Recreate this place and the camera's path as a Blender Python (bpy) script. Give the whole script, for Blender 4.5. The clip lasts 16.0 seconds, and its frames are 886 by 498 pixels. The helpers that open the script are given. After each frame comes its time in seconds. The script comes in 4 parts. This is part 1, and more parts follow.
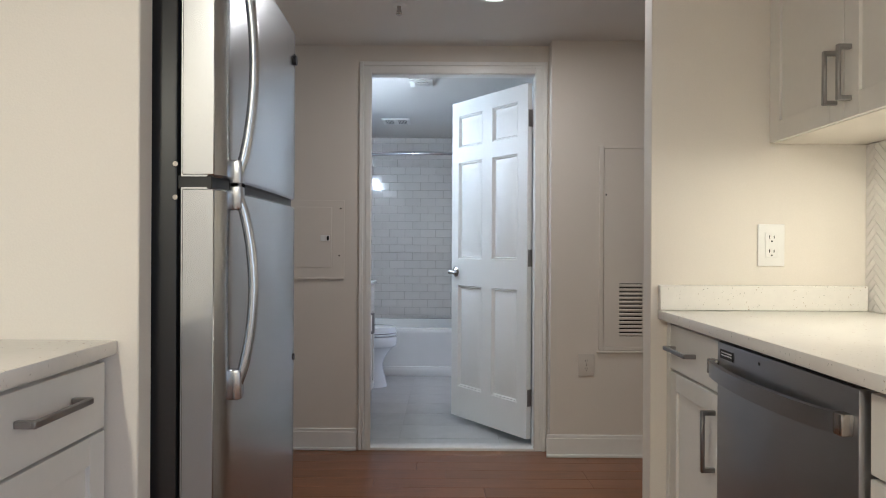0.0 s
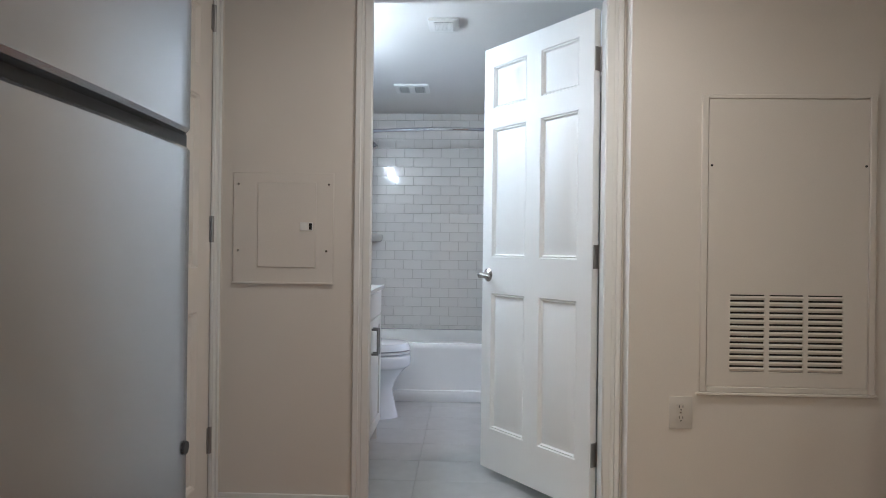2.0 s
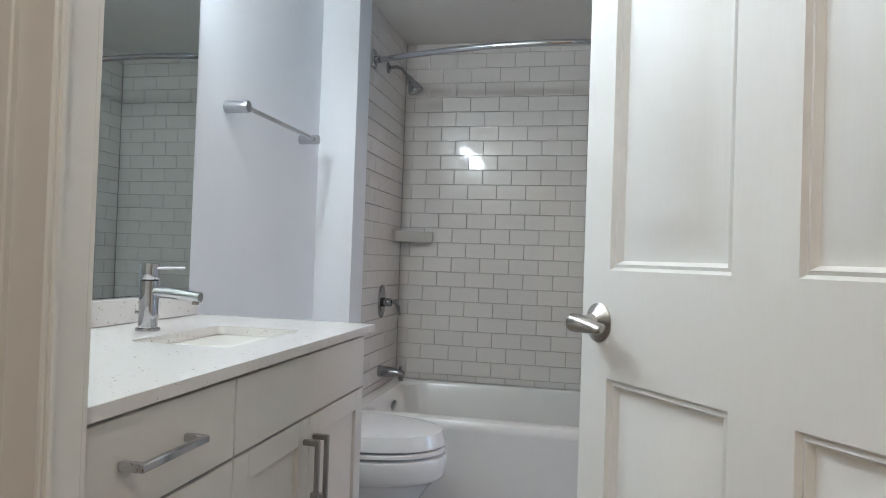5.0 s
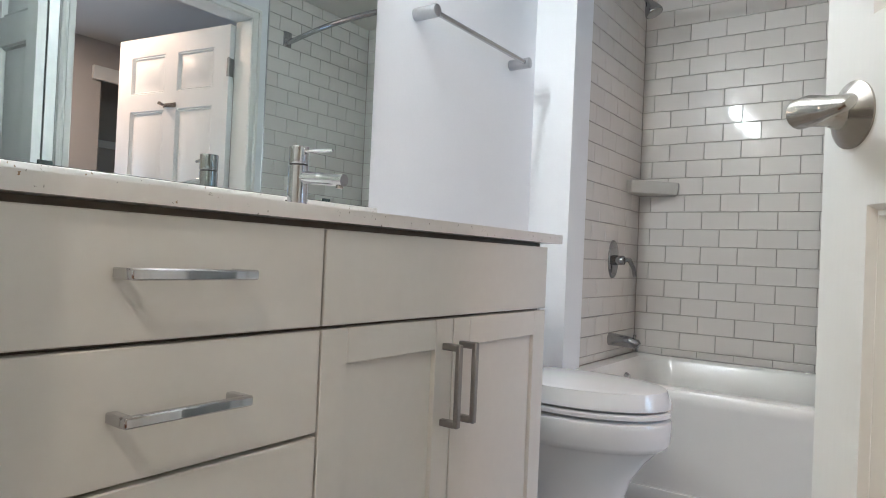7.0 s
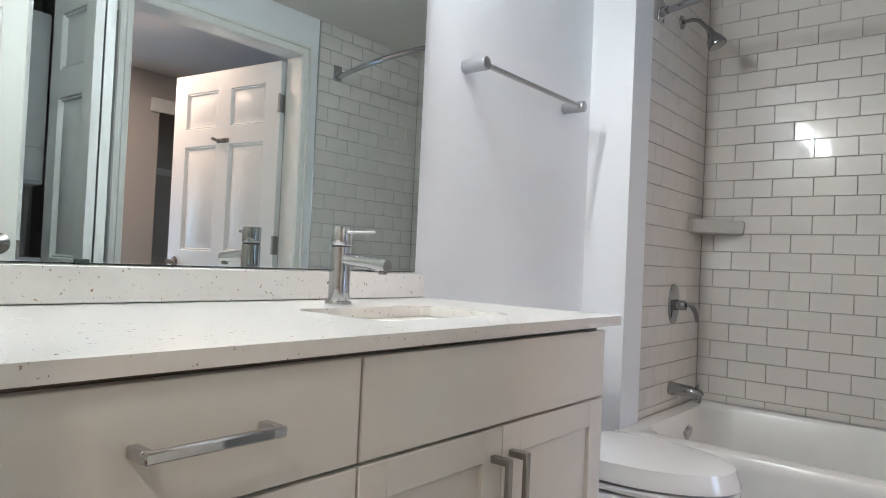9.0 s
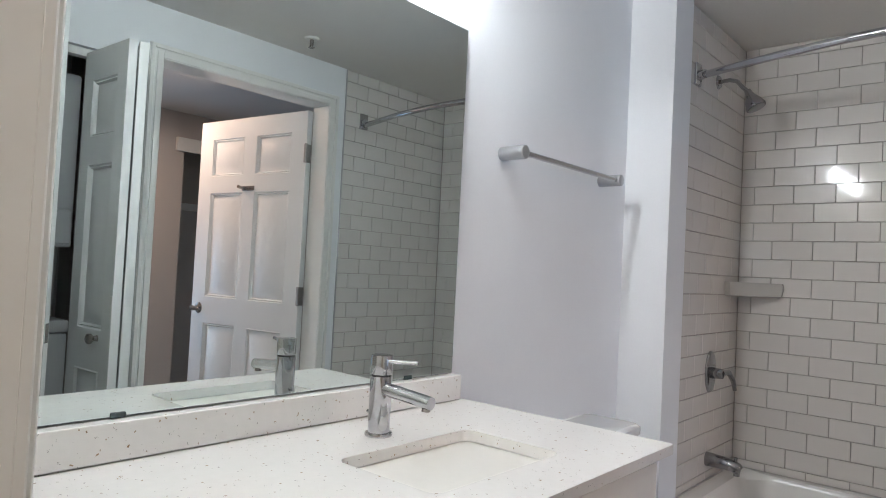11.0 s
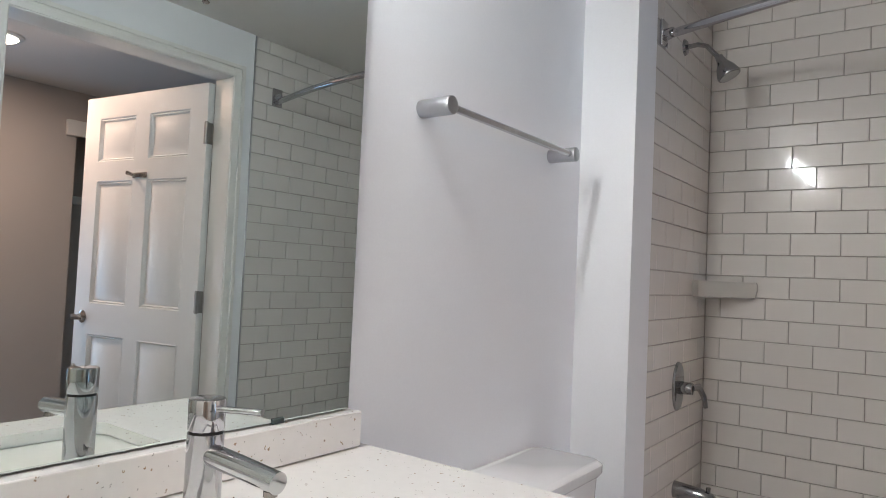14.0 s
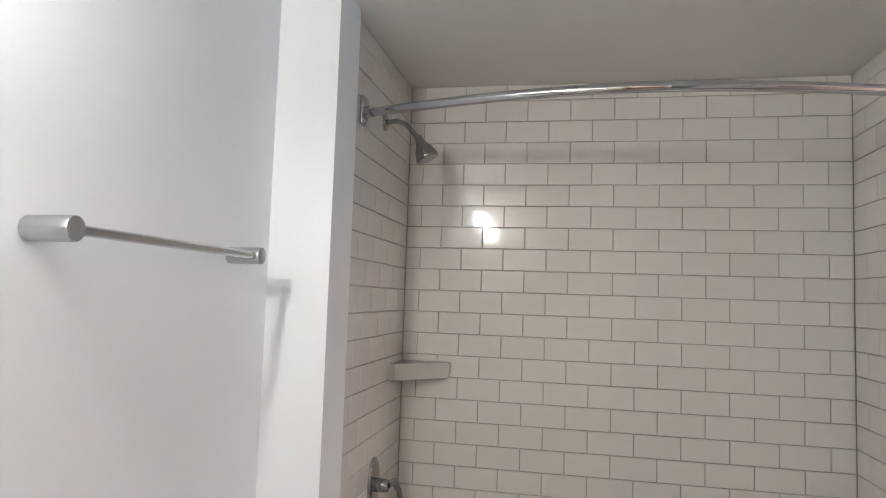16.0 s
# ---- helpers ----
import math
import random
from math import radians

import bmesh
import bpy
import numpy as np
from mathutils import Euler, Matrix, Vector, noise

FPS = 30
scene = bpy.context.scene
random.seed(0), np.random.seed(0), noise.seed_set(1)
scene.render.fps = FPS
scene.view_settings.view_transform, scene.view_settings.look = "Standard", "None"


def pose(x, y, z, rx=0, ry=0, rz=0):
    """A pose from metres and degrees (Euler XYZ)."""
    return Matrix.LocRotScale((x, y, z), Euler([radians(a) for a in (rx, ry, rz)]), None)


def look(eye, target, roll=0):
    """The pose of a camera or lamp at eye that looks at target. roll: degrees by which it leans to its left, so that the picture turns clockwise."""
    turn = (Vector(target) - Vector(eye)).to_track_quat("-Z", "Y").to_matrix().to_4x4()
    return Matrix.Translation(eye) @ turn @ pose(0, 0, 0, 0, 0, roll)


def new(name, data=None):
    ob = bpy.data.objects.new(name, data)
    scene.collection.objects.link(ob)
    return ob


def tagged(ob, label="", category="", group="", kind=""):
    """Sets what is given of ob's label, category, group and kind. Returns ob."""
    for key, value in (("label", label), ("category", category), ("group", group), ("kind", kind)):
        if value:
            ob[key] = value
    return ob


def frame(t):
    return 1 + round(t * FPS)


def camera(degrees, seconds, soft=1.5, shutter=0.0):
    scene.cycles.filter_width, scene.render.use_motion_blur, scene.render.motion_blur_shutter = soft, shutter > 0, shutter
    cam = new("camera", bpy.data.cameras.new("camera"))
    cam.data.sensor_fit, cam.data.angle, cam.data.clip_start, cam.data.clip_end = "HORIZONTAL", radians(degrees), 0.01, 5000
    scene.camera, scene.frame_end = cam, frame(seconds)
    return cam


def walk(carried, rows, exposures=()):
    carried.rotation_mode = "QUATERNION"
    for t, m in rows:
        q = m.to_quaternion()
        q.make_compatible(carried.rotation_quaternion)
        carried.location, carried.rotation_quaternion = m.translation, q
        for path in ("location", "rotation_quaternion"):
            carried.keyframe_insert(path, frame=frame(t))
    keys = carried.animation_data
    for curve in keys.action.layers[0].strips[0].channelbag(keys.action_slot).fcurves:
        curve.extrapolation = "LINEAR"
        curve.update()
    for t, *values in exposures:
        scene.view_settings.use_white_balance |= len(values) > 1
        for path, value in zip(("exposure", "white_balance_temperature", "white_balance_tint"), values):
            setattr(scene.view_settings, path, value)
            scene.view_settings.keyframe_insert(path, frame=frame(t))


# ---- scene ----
cam = camera(67.9, 16.0, 1.0)
PATH = [
    (0, (0.033, 0.296, 1.165), (0.023, 2.296, 1.163), 0.3),
    (0.5, (0.045, 0.455, 1.157), (0.01, 2.455, 1.155), 0.4),
    (1, (0.058, 0.744, 1.146), (0.001, 2.743, 1.138), 0.5),
    (1.5, (0.026, 1.047, 1.14), (-0.049, 3.046, 1.132), 0.5),
    (2, (-0.014, 1.418, 1.135), (-0.084, 3.417, 1.135), 0.7),
    (2.5, (0.011, 1.852, 1.12), (-0.055, 3.851, 1.122), 0.8),
    (3, (-0.022, 2.262, 1.128), (-0.087, 4.261, 1.14), 1.0),
    (3.2, (-0.025, 2.413, 1.145), (-0.09, 4.412, 1.16), 1.0),
    (5.3, (0.084, 3.678, 1.092), (-0.5, 5.59, 1.132), 2.3),
    (5.5, (0.093, 3.727, 1.081), (-0.621, 5.595, 1.118), 2.5),
    (6, (0.098, 3.848, 1.025), (-0.819, 5.626, 1.057), 2.5),
    (6.5, (0.128, 3.934, 0.933), (-0.911, 5.643, 0.96), 2.4),
    (7, (0.144, 3.975, 0.853), (-1.007, 5.61, 0.879), 2.5),
    (7.5, (0.146, 3.986, 0.805), (-1.075, 5.57, 0.818), 2.6),
    (8, (0.144, 3.996, 0.818), (-1.101, 5.562, 0.832), 2.7),
    (8.5, (0.123, 4.019, 0.916), (-1.139, 5.571, 0.944), 2.6),
    (9, (0.099, 4.038, 1.012), (-1.179, 5.577, 1.052), 2.6),
    (9.5, (0.076, 4.041, 1.062), (-1.213, 5.568, 1.11), 2.6),
    (10, (0.056, 4.035, 1.15), (-1.248, 5.551, 1.201), 2.7),
    (10.2, (0.048, 4.029, 1.184), (-1.263, 5.539, 1.235), 2.8),
    (12.3, (-0.045, 4.079, 1.264), (-1.376, 5.569, 1.352), 2.7),
    (12.5, (-0.062, 4.107, 1.261), (-1.42, 5.574, 1.341), 2.8),
    (13, (-0.129, 4.195, 1.259), (-1.558, 5.592, 1.327), 2.9),
    (13.5, (-0.177, 4.308, 1.237), (-1.602, 5.709, 1.303), 2.8),
    (14, (-0.217, 4.458, 1.232), (-1.412, 6.06, 1.313), 2.5),
    (14.5, (-0.241, 4.557, 1.283), (-1.138, 6.341, 1.384), 2.6),
    (15, (-0.264, 4.628, 1.365), (-0.935, 6.508, 1.491), 2.2),
    (15.5, (-0.291, 4.678, 1.435), (-0.786, 6.611, 1.57), 2.1),
    (16, (-0.3, 4.702, 1.499), (-0.69, 6.658, 1.645), 1.9),
]

# ---- world and light ----
EXPOSURES = [(0.0, 0.7, 5350, 9), (1.0, 0.8, 5300, 8), (1.5, 0.9, 5300, 8), (2.5, 1.0, 5700, 9), (3.2, 0.95, 5850, 9), (5.3, 0.75, 6050, 8), (7.0, 1.15, 6250, 9), (8.0, 1.2, 6250, 9), (9.0, 1.0, 6350, 10), (10.0, 0.85, 6350, 12), (12.5, 0.65, 6400, 13), (13.5, 0.68, 6500, 14), (15.0, 0.95, 6800, 13), (16.0, 1.0, 6900, 13)]
walk(cam, [(t, look(eye, target, roll)) for t, eye, target, roll in PATH], EXPOSURES)

world = bpy.data.worlds.new("world")
scene.world = world
world.use_nodes = True
sky = world.node_tree.nodes.new("ShaderNodeTexSky")
sky.sky_type, sky.sun_disc, sky.sun_elevation, sky.sun_rotation = "NISHITA", False, radians(35), radians(120)
world.node_tree.links.new(sky.outputs[0], world.node_tree.nodes["Background"].inputs[0])
world.node_tree.nodes["Background"].inputs[1].default_value = 0.1


def area_lamp(name, eye, target, power, color, sx, sy, disk=False):
    d = bpy.data.lights.new(name, "AREA")
    d.energy, d.color, d.shape, d.size, d.size_y = power, color, "ELLIPSE" if disk else "RECTANGLE", sx, sy
    ob = new(name, d)
    ob.matrix_world = look(eye, target)
    return ob


WARM = (1.0, 0.85, 0.58)
for lx, ly in ((-0.82, -0.1), (-0.82, -1.6)):
    area_lamp("kitchen_downlight", (lx, ly, 2.325), (lx, ly, 0), 16, WARM, 0.14, 0.14, True)
area_lamp("under_cabinet_light", (1.30, 1.95, 1.508), (1.28, 1.95, 0), 4.0, WARM, 0.05, 0.7)
# cool fill from an unseen, added window, to brighten the left-hand cabinets
area_lamp("kitchen_daylight_fill", (1.46, -1.3, 1.45), (-1.0, -1.3, 1.3), 14, (0.72, 0.87, 1.0), 1.3, 1.15)
area_lamp("hall_light", (0.25, 3.28, 2.305), (0.25, 3.28, 0), 4.7, (1.0, 0.86, 0.70), 0.16, 0.16, True)
area_lamp("bedroom_light", (1.77, 5.68, 2.30), (1.77, 5.68, 0), 8.5, (1.0, 0.66, 0.50), 0.16, 0.16, True)
# assumed daylight; the unseen window is placed to tint the toilet wall blue
area_lamp("bedroom_window_light", (2.60, 5.62, 0.98), (0, 5.74, 0.7), 6.0, (0.32, 0.62, 1.0), 0.70, 1.0)

# ---- materials ----


def material(name, color, rough=0.5, metal=0.0, bump=0.0, scale=40.0, vary=0.06, spec=0.5, coat=0.0):
    m = bpy.data.materials.new(name)
    m.use_nodes = True
    nt = m.node_tree
    b = nt.nodes["Principled BSDF"]
    b.inputs["Roughness"].default_value, b.inputs["Metallic"].default_value = rough, metal
    b.inputs["Specular IOR Level"].default_value, b.inputs["Coat Weight"].default_value = spec, coat
    co = nt.nodes.new("ShaderNodeTexCoord")
    big, small = nt.nodes.new("ShaderNodeTexNoise"), nt.nodes.new("ShaderNodeTexNoise")
    big.inputs["Scale"].default_value, big.inputs["Detail"].default_value = 2.3, 3
    small.inputs["Scale"].default_value, small.inputs["Detail"].default_value = scale, 4
    for n in (big, small):
        nt.links.new(co.outputs["Object"], n.inputs["Vector"])
    mixed = nt.nodes.new("ShaderNodeMath")
    mixed.operation = "ADD"
    nt.links.new(big.outputs["Fac"], mixed.inputs[0])
    nt.links.new(small.outputs["Fac"], mixed.inputs[1])
    ramp = nt.nodes.new("ShaderNodeMapRange")
    ramp.inputs["From Min"].default_value, ramp.inputs["From Max"].default_value = 0.6, 1.4
    ramp.inputs["To Min"].default_value, ramp.inputs["To Max"].default_value = 1 - vary, 1 + vary
    nt.links.new(mixed.outputs[0], ramp.inputs["Value"])
    mul = nt.nodes.new("ShaderNodeVectorMath")
    mul.operation = "SCALE"
    mul.inputs[0].default_value = color[:3]
    nt.links.new(ramp.outputs[0], mul.inputs["Scale"])
    nt.links.new(mul.outputs[0], b.inputs["Base Color"])
    if bump:
        bp = nt.nodes.new("ShaderNodeBump")
        bp.inputs["Strength"].default_value, bp.inputs["Distance"].default_value = bump, 0.002
        nt.links.new(small.outputs["Fac"], bp.inputs["Height"])
        nt.links.new(bp.outputs[0], b.inputs["Normal"])
    return m


def per_piece(m, amount):
    """Lets every piece of a tiled or planked surface differ a little in tone."""
    nt = m.node_tree
    b = nt.nodes["Principled BSDF"]
    link = b.inputs["Base Color"].links[0]
    source = link.from_socket
    info, rng, mul = nt.nodes.new("ShaderNodeObjectInfo"), nt.nodes.new("ShaderNodeMapRange"), nt.nodes.new("ShaderNodeVectorMath")
    rng.inputs["To Min"].default_value, rng.inputs["To Max"].default_value = 1 - amount, 1 + amount
    mul.operation = "SCALE"
    nt.links.new(info.outputs["Random"], rng.inputs["Value"])
    nt.links.new(source, mul.inputs[0])
    nt.links.new(rng.outputs[0], mul.inputs["Scale"])
    nt.links.new(mul.outputs[0], b.inputs["Base Color"])
    return m


def streaked(name, color, rough, metal, stretch, vary=0.15, bump=0.05, scale=30.0):
    """Brushed metal or wood grain: noise drawn out along one axis."""
    m = material(name, color, rough, metal, 0, scale, vary)
    nt = m.node_tree
    mp = nt.nodes.new("ShaderNodeMapping")
    mp.inputs["Scale"].default_value = stretch
    co = [n for n in nt.nodes if n.type == "TEX_COORD"][0]
    small = [n for n in nt.nodes if n.type == "TEX_NOISE"][1]
    nt.links.new(co.outputs["Object"], mp.inputs["Vector"])
    nt.links.new(mp.outputs[0], small.inputs["Vector"])
    if bump:
        bp = nt.nodes.new("ShaderNodeBump")
        bp.inputs["Strength"].default_value, bp.inputs["Distance"].default_value = bump, 0.001
        nt.links.new(small.outputs["Fac"], bp.inputs["Height"])
        nt.links.new(bp.outputs[0], nt.nodes["Principled BSDF"].inputs["Normal"])
    return m


def quartz(name, color, fleck):
    """Engineered stone: pale ground with scattered brown and grey flecks."""
    m = material(name, color, 0.22, 0, 0, 60, 0.03)
    nt = m.node_tree
    b = nt.nodes["Principled BSDF"]
    source = b.inputs["Base Color"].links[0].from_socket
    co = [n for n in nt.nodes if n.type == "TEX_COORD"][0]
    for sc, lim, tone in ((130.0, 0.17, fleck), (210.0, 0.17, (0.22, 0.21, 0.19)), (80.0, 0.11, (0.26, 0.19, 0.13))):
        v, less, less2, both, mix = (nt.nodes.new(k) for k in ("ShaderNodeTexVoronoi", "ShaderNodeMath",
                                                                     "ShaderNodeMath", "ShaderNodeMath", "ShaderNodeMix"))
        v.inputs["Scale"].default_value = sc
        warp = nt.nodes.new("ShaderNodeTexNoise")
        warp.inputs["Scale"].default_value = sc * 1.4
        wm = nt.nodes.new("ShaderNodeVectorMath")
        wm.operation = "MULTIPLY_ADD"
        wm.inputs[1].default_value = (0.012, 0.012, 0.012)
        nt.links.new(co.outputs["Object"], warp.inputs["Vector"])
        nt.links.new(warp.outputs["Color"], wm.inputs[0])
        nt.links.new(co.outputs["Object"], wm.inputs[2])
        nt.links.new(wm.outputs[0], v.inputs["Vector"])
        sep = nt.nodes.new("ShaderNodeSeparateColor")
        nt.links.new(v.outputs["Color"], sep.inputs[0])
        less.operation, less2.operation, both.operation = "LESS_THAN", "LESS_THAN", "MULTIPLY"
        less.inputs[1].default_value, less2.inputs[1].default_value = lim * 1.5, 0.045
        nt.links.new(v.outputs["Distance"], less.inputs[0])
        nt.links.new(sep.outputs[0], less2.inputs[0])
        nt.links.new(less.outputs[0], both.inputs[0])
        nt.links.new(less2.outputs[0], both.inputs[1])
        mix.data_type = "RGBA"
        mix.inputs["B"].default_value = (0, 0, 0, 1)
        sockets = [s for s in mix.inputs if s.type == "RGBA"]
        sockets[1].default_value = (*tone, 1)
        nt.links.new(both.outputs[0], mix.inputs[0])
        nt.links.new(source, sockets[0])
        source = [s for s in mix.outputs if s.type == "RGBA"][0]
    nt.links.new(source, b.inputs["Base Color"])
    return m


def glowing(name, color, strength):
    m = material(name, color, 0.4)
    b = m.node_tree.nodes["Principled BSDF"]
    b.inputs["Emission Color"].default_value, b.inputs["Emission Strength"].default_value = (*color, 1), strength
    return m


WALL = material("wall_paint", (0.74, 0.69, 0.62), 0.55, 0, 0.15, 220, 0.025)
# faint blue in this white stands in for cool light on the walls
BATH_WALL = material("bath_wall_paint", (0.85, 0.862, 0.885), 0.5, 0, 0.12, 220, 0.02)
CEIL = material("ceiling_paint", (0.74, 0.72, 0.69), 0.7, 0, 0.2, 180, 0.03)
TRIM = material("trim_paint", (0.82, 0.81, 0.78), 0.32, 0, 0.04, 30, 0.02)
DOOR = streaked("door_paint", (0.82, 0.82, 0.81), 0.42, 0, (40, 40, 3), 0.015, 0.18, 6)
CAB = material("cabinet_paint", (0.74, 0.72, 0.68), 0.38, 0, 0.03, 50, 0.02)
# dark brown painted as the shade on toe kicks and between fronts
CAB_SHADE = material("cabinet_shade", (0.20, 0.17, 0.14), 0.7)
UPPER = material("upper_cabinet_paint", (0.76, 0.73, 0.68), 0.4, 0, 0.03, 50, 0.02)
STONE = quartz("bath_quartz", (0.80, 0.78, 0.76), (0.34, 0.24, 0.16))
KSTONE = quartz("kitchen_quartz", (0.80, 0.77, 0.72), (0.45, 0.36, 0.27))
TILE = per_piece(material("glazed_tile", (0.72, 0.69, 0.66), 0.07, 0, 0.03, 6, 0.02, 0.5), 0.02)
GROUT = material("grout", (0.40, 0.36, 0.33), 0.9, 0, 0.3, 200, 0.1)
FLOOR_TILE = per_piece(material("floor_tile", (0.44, 0.44, 0.43), 0.38, 0, 0.08, 12, 0.10), 0.03)
FLOOR_GROUT = material("floor_grout", (0.41, 0.41, 0.40), 0.9, 0, 0.2, 120, 0.1)
WOOD = per_piece(streaked("wood_floor", (0.24, 0.10, 0.045), 0.30, 0, (1, 14, 14), 0.3, 0.05, 6), 0.12)
SHELF = material("shelf_ceramic", (0.56, 0.54, 0.51), 0.12, 0, 0, 10, 0.02)
DOOR_CREAM = streaked("cream_door_paint", (0.74, 0.69, 0.62), 0.35, 0, (40, 40, 3), 0.015, 0.12, 6)
CERAMIC = material("porcelain", (0.82, 0.82, 0.82), 0.08, 0, 0, 10, 0.01, 0.5, 0.3)
ACRYLIC = material("tub_enamel", (0.80, 0.79, 0.77), 0.14, 0, 0, 10, 0.015)
CHROME = material("chrome", (0.54, 0.54, 0.56), 0.05, 1, 0, 8, 0.03)
# chrome darkened so that its colour stands in for dark reflections
DARK_CHROME = material("dark_chrome", (0.36, 0.36, 0.37), 0.10, 1, 0, 8, 0.05)
NICKEL = material("satin_nickel", (0.42, 0.39, 0.36), 0.26, 1, 0, 60, 0.05)
PULL = material("brushed_pull", (0.36, 0.35, 0.34), 0.30, 1, 0, 60, 0.06)
STEEL = streaked("stainless_steel", (0.47, 0.48, 0.50), 0.26, 1, (60, 60, 1.5), 0.05, 0.03, 14)
DWSTEEL = streaked("dishwasher_steel", (0.36, 0.36, 0.37), 0.33, 1, (60, 1.5, 60), 0.05, 0.03, 14)
BLACK = material("black_plastic", (0.015, 0.015, 0.016), 0.4, 0, 0.1, 100, 0.1)
# near-black for sheets that stand in for the shade inside grilles
DARK = material("dark_void", (0.02, 0.02, 0.02), 0.9)
ALMOND = material("almond_plastic", (0.66, 0.62, 0.56), 0.35, 0, 0, 30, 0.02)
WHITE = material("white_plastic", (0.80, 0.79, 0.76), 0.35, 0, 0, 30, 0.02)
APPL = material("appliance_enamel", (0.76, 0.77, 0.78), 0.25, 0, 0, 30, 0.02)
MIRROR = material("mirror_silver", (0.71, 0.775, 0.765), 0.0, 1, 0, 5, 0.0)
GLASS_EDGE = material("mirror_edge", (0.05, 0.07, 0.07), 0.2)
ALU = material("aluminium_trim", (0.50, 0.51, 0.53), 0.3, 1, 0, 50, 0.04)
# wall paint darkened: the dimness of next room and recesses is in the colour
DIM_WALL = material("dim_wall_paint", (0.52, 0.48, 0.45), 0.6, 0, 0.15, 200, 0.03)
CARPET = material("carpet", (0.36, 0.32, 0.27), 0.95, 0, 0.8, 300, 0.15)
MARBLE = material("threshold_marble", (0.80, 0.79, 0.77), 0.25, 0, 0, 20, 0.05)
GLOW = glowing("lamp_diffuser", (1.0, 0.93, 0.82), 6.0)
GLOWC = glowing("vanity_shade_glass", (0.88, 0.94, 0.955), 170.0)

# ---- building helpers ----
ORIGIN = {}


def box(bm, lo, hi, bevel=0.0, seg=1):
    lo, hi = [min(a, b) for a, b in zip(lo, hi)], [max(a, b) for a, b in zip(lo, hi)]
    c = [(a + b) / 2 for a, b in zip(lo, hi)]
    r = bmesh.ops.create_cube(bm, size=1, matrix=Matrix.Translation(c) @ Matrix.Diagonal((*[b - a for a, b in zip(lo, hi)], 1)))
    if bevel:
        es = list({e for v in r["verts"] for e in v.link_edges})
        bmesh.ops.bevel(bm, geom=es, offset=bevel, segments=seg, affect="EDGES", profile=0.5)
    return bm


def boxed(lo, hi, bevel=0.0, seg=1):
    return box(bmesh.new(), lo, hi, bevel, seg)


def rod(bm, a, b, r1, r2=None, seg=20, bevel=0.0):
    a, b = Vector(a), Vector(b)
    m = Matrix.Translation((a + b) / 2) @ (b - a).to_track_quat("Z", "Y").to_matrix().to_4x4()
    r = bmesh.ops.create_cone(bm, cap_ends=True, segments=seg, radius1=r1, radius2=r1 if r2 is None else r2, depth=(b - a).length, matrix=m)
    if bevel:
        vs = set(r["verts"])
        es = [e for e in bm.edges if e.verts[0] in vs and e.verts[1] in vs and any(len(f.verts) > 4 for f in e.link_faces)]
        bmesh.ops.bevel(bm, geom=es, offset=bevel, segments=2, affect="EDGES", profile=0.5)
    return bm


def rodded(a, b, r1, r2=None, seg=20, bevel=0.0):
    return rod(bmesh.new(), a, b, r1, r2, seg, bevel)


def tube(points, radius, seg=14):
    """A round bar along a line of points."""
    bm = bmesh.new()
    pts = [Vector(p) for p in points]
    rings, up = [], None
    for i, p in enumerate(pts):
        d = (pts[min(i + 1, len(pts) - 1)] - pts[max(i - 1, 0)]).normalized()
        up = d.orthogonal().normalized() if up is None else (up - d * up.dot(d)).normalized()
        side = d.cross(up)
        rr = radius[i] if isinstance(radius, (list, tuple)) else radius
        rings.append([bm.verts.new(p + (up * math.cos(k * 2 * math.pi / seg) + side * math.sin(k * 2 * math.pi / seg)) * rr) for k in range(seg)])
    for a, b in zip(rings, rings[1:]):
        for k in range(seg):
            bm.faces.new((a[k], a[(k + 1) % seg], b[(k + 1) % seg], b[k]))
    bm.faces.new(rings[0][::-1])
    bm.faces.new(rings[-1])
    return bm


def loft(rings, close=True):
    """Skin through rings of points of equal count."""
    bm = bmesh.new()
    vs = [[bm.verts.new(p) for p in r] for r in rings]
    n = len(vs[0])
    for a, b in zip(vs, vs[1:]):
        for k in range(n):
            bm.faces.new((a[k], a[(k + 1) % n], b[(k + 1) % n], b[k]))
    if close:
        bm.faces.new(vs[0][::-1])
        bm.faces.new(vs[-1])
    bmesh.ops.recalc_face_normals(bm, faces=bm.faces[:])
    return bm


def mesh_of(name, bm, mat, smooth=True):
    me = bpy.data.meshes.new(name)
    bmesh.ops.recalc_face_normals(bm, faces=bm.faces[:])
    if smooth:
        for f in bm.faces:
            f.smooth = True
        for e in bm.edges:
            e.smooth = len(e.link_faces) == 2 and e.calc_face_angle(0) < radians(38)
    bm.to_mesh(me)
    bm.free()
    me.materials.append(mat)
    return me


def thing(name, at, label, category, group="", kind=""):
    """An Empty at a thing's base; its parts are given in world places."""
    ob = tagged(new(name), label, category, group, kind)
    ob.location = at
    ob.empty_display_size = 0.05
    ORIGIN[ob.name] = Vector(at)
    return ob


def part(name, bm, mat, parent, label=""):
    o = ORIGIN.get(parent.name, Vector((0, 0, 0)))
    bmesh.ops.translate(bm, verts=bm.verts[:], vec=-o)
    ob = new(name, mesh_of(name, bm, mat))
    ob.parent = parent
    ORIGIN[ob.name] = o
    return tagged(ob, label)


def solid(name, bm, mat, label, category, group="", kind=""):
    return tagged(new(name, mesh_of(name, bm, mat)), label, category, group, kind)


def setting(name, bm, mat, label, category):
    return solid(name, bm, mat, label, category, kind="structure")


def joined(*boxes, bevel=0.0):
    bm = bmesh.new()
    for lo, hi in boxes:
        box(bm, lo, hi, bevel)
    return bm


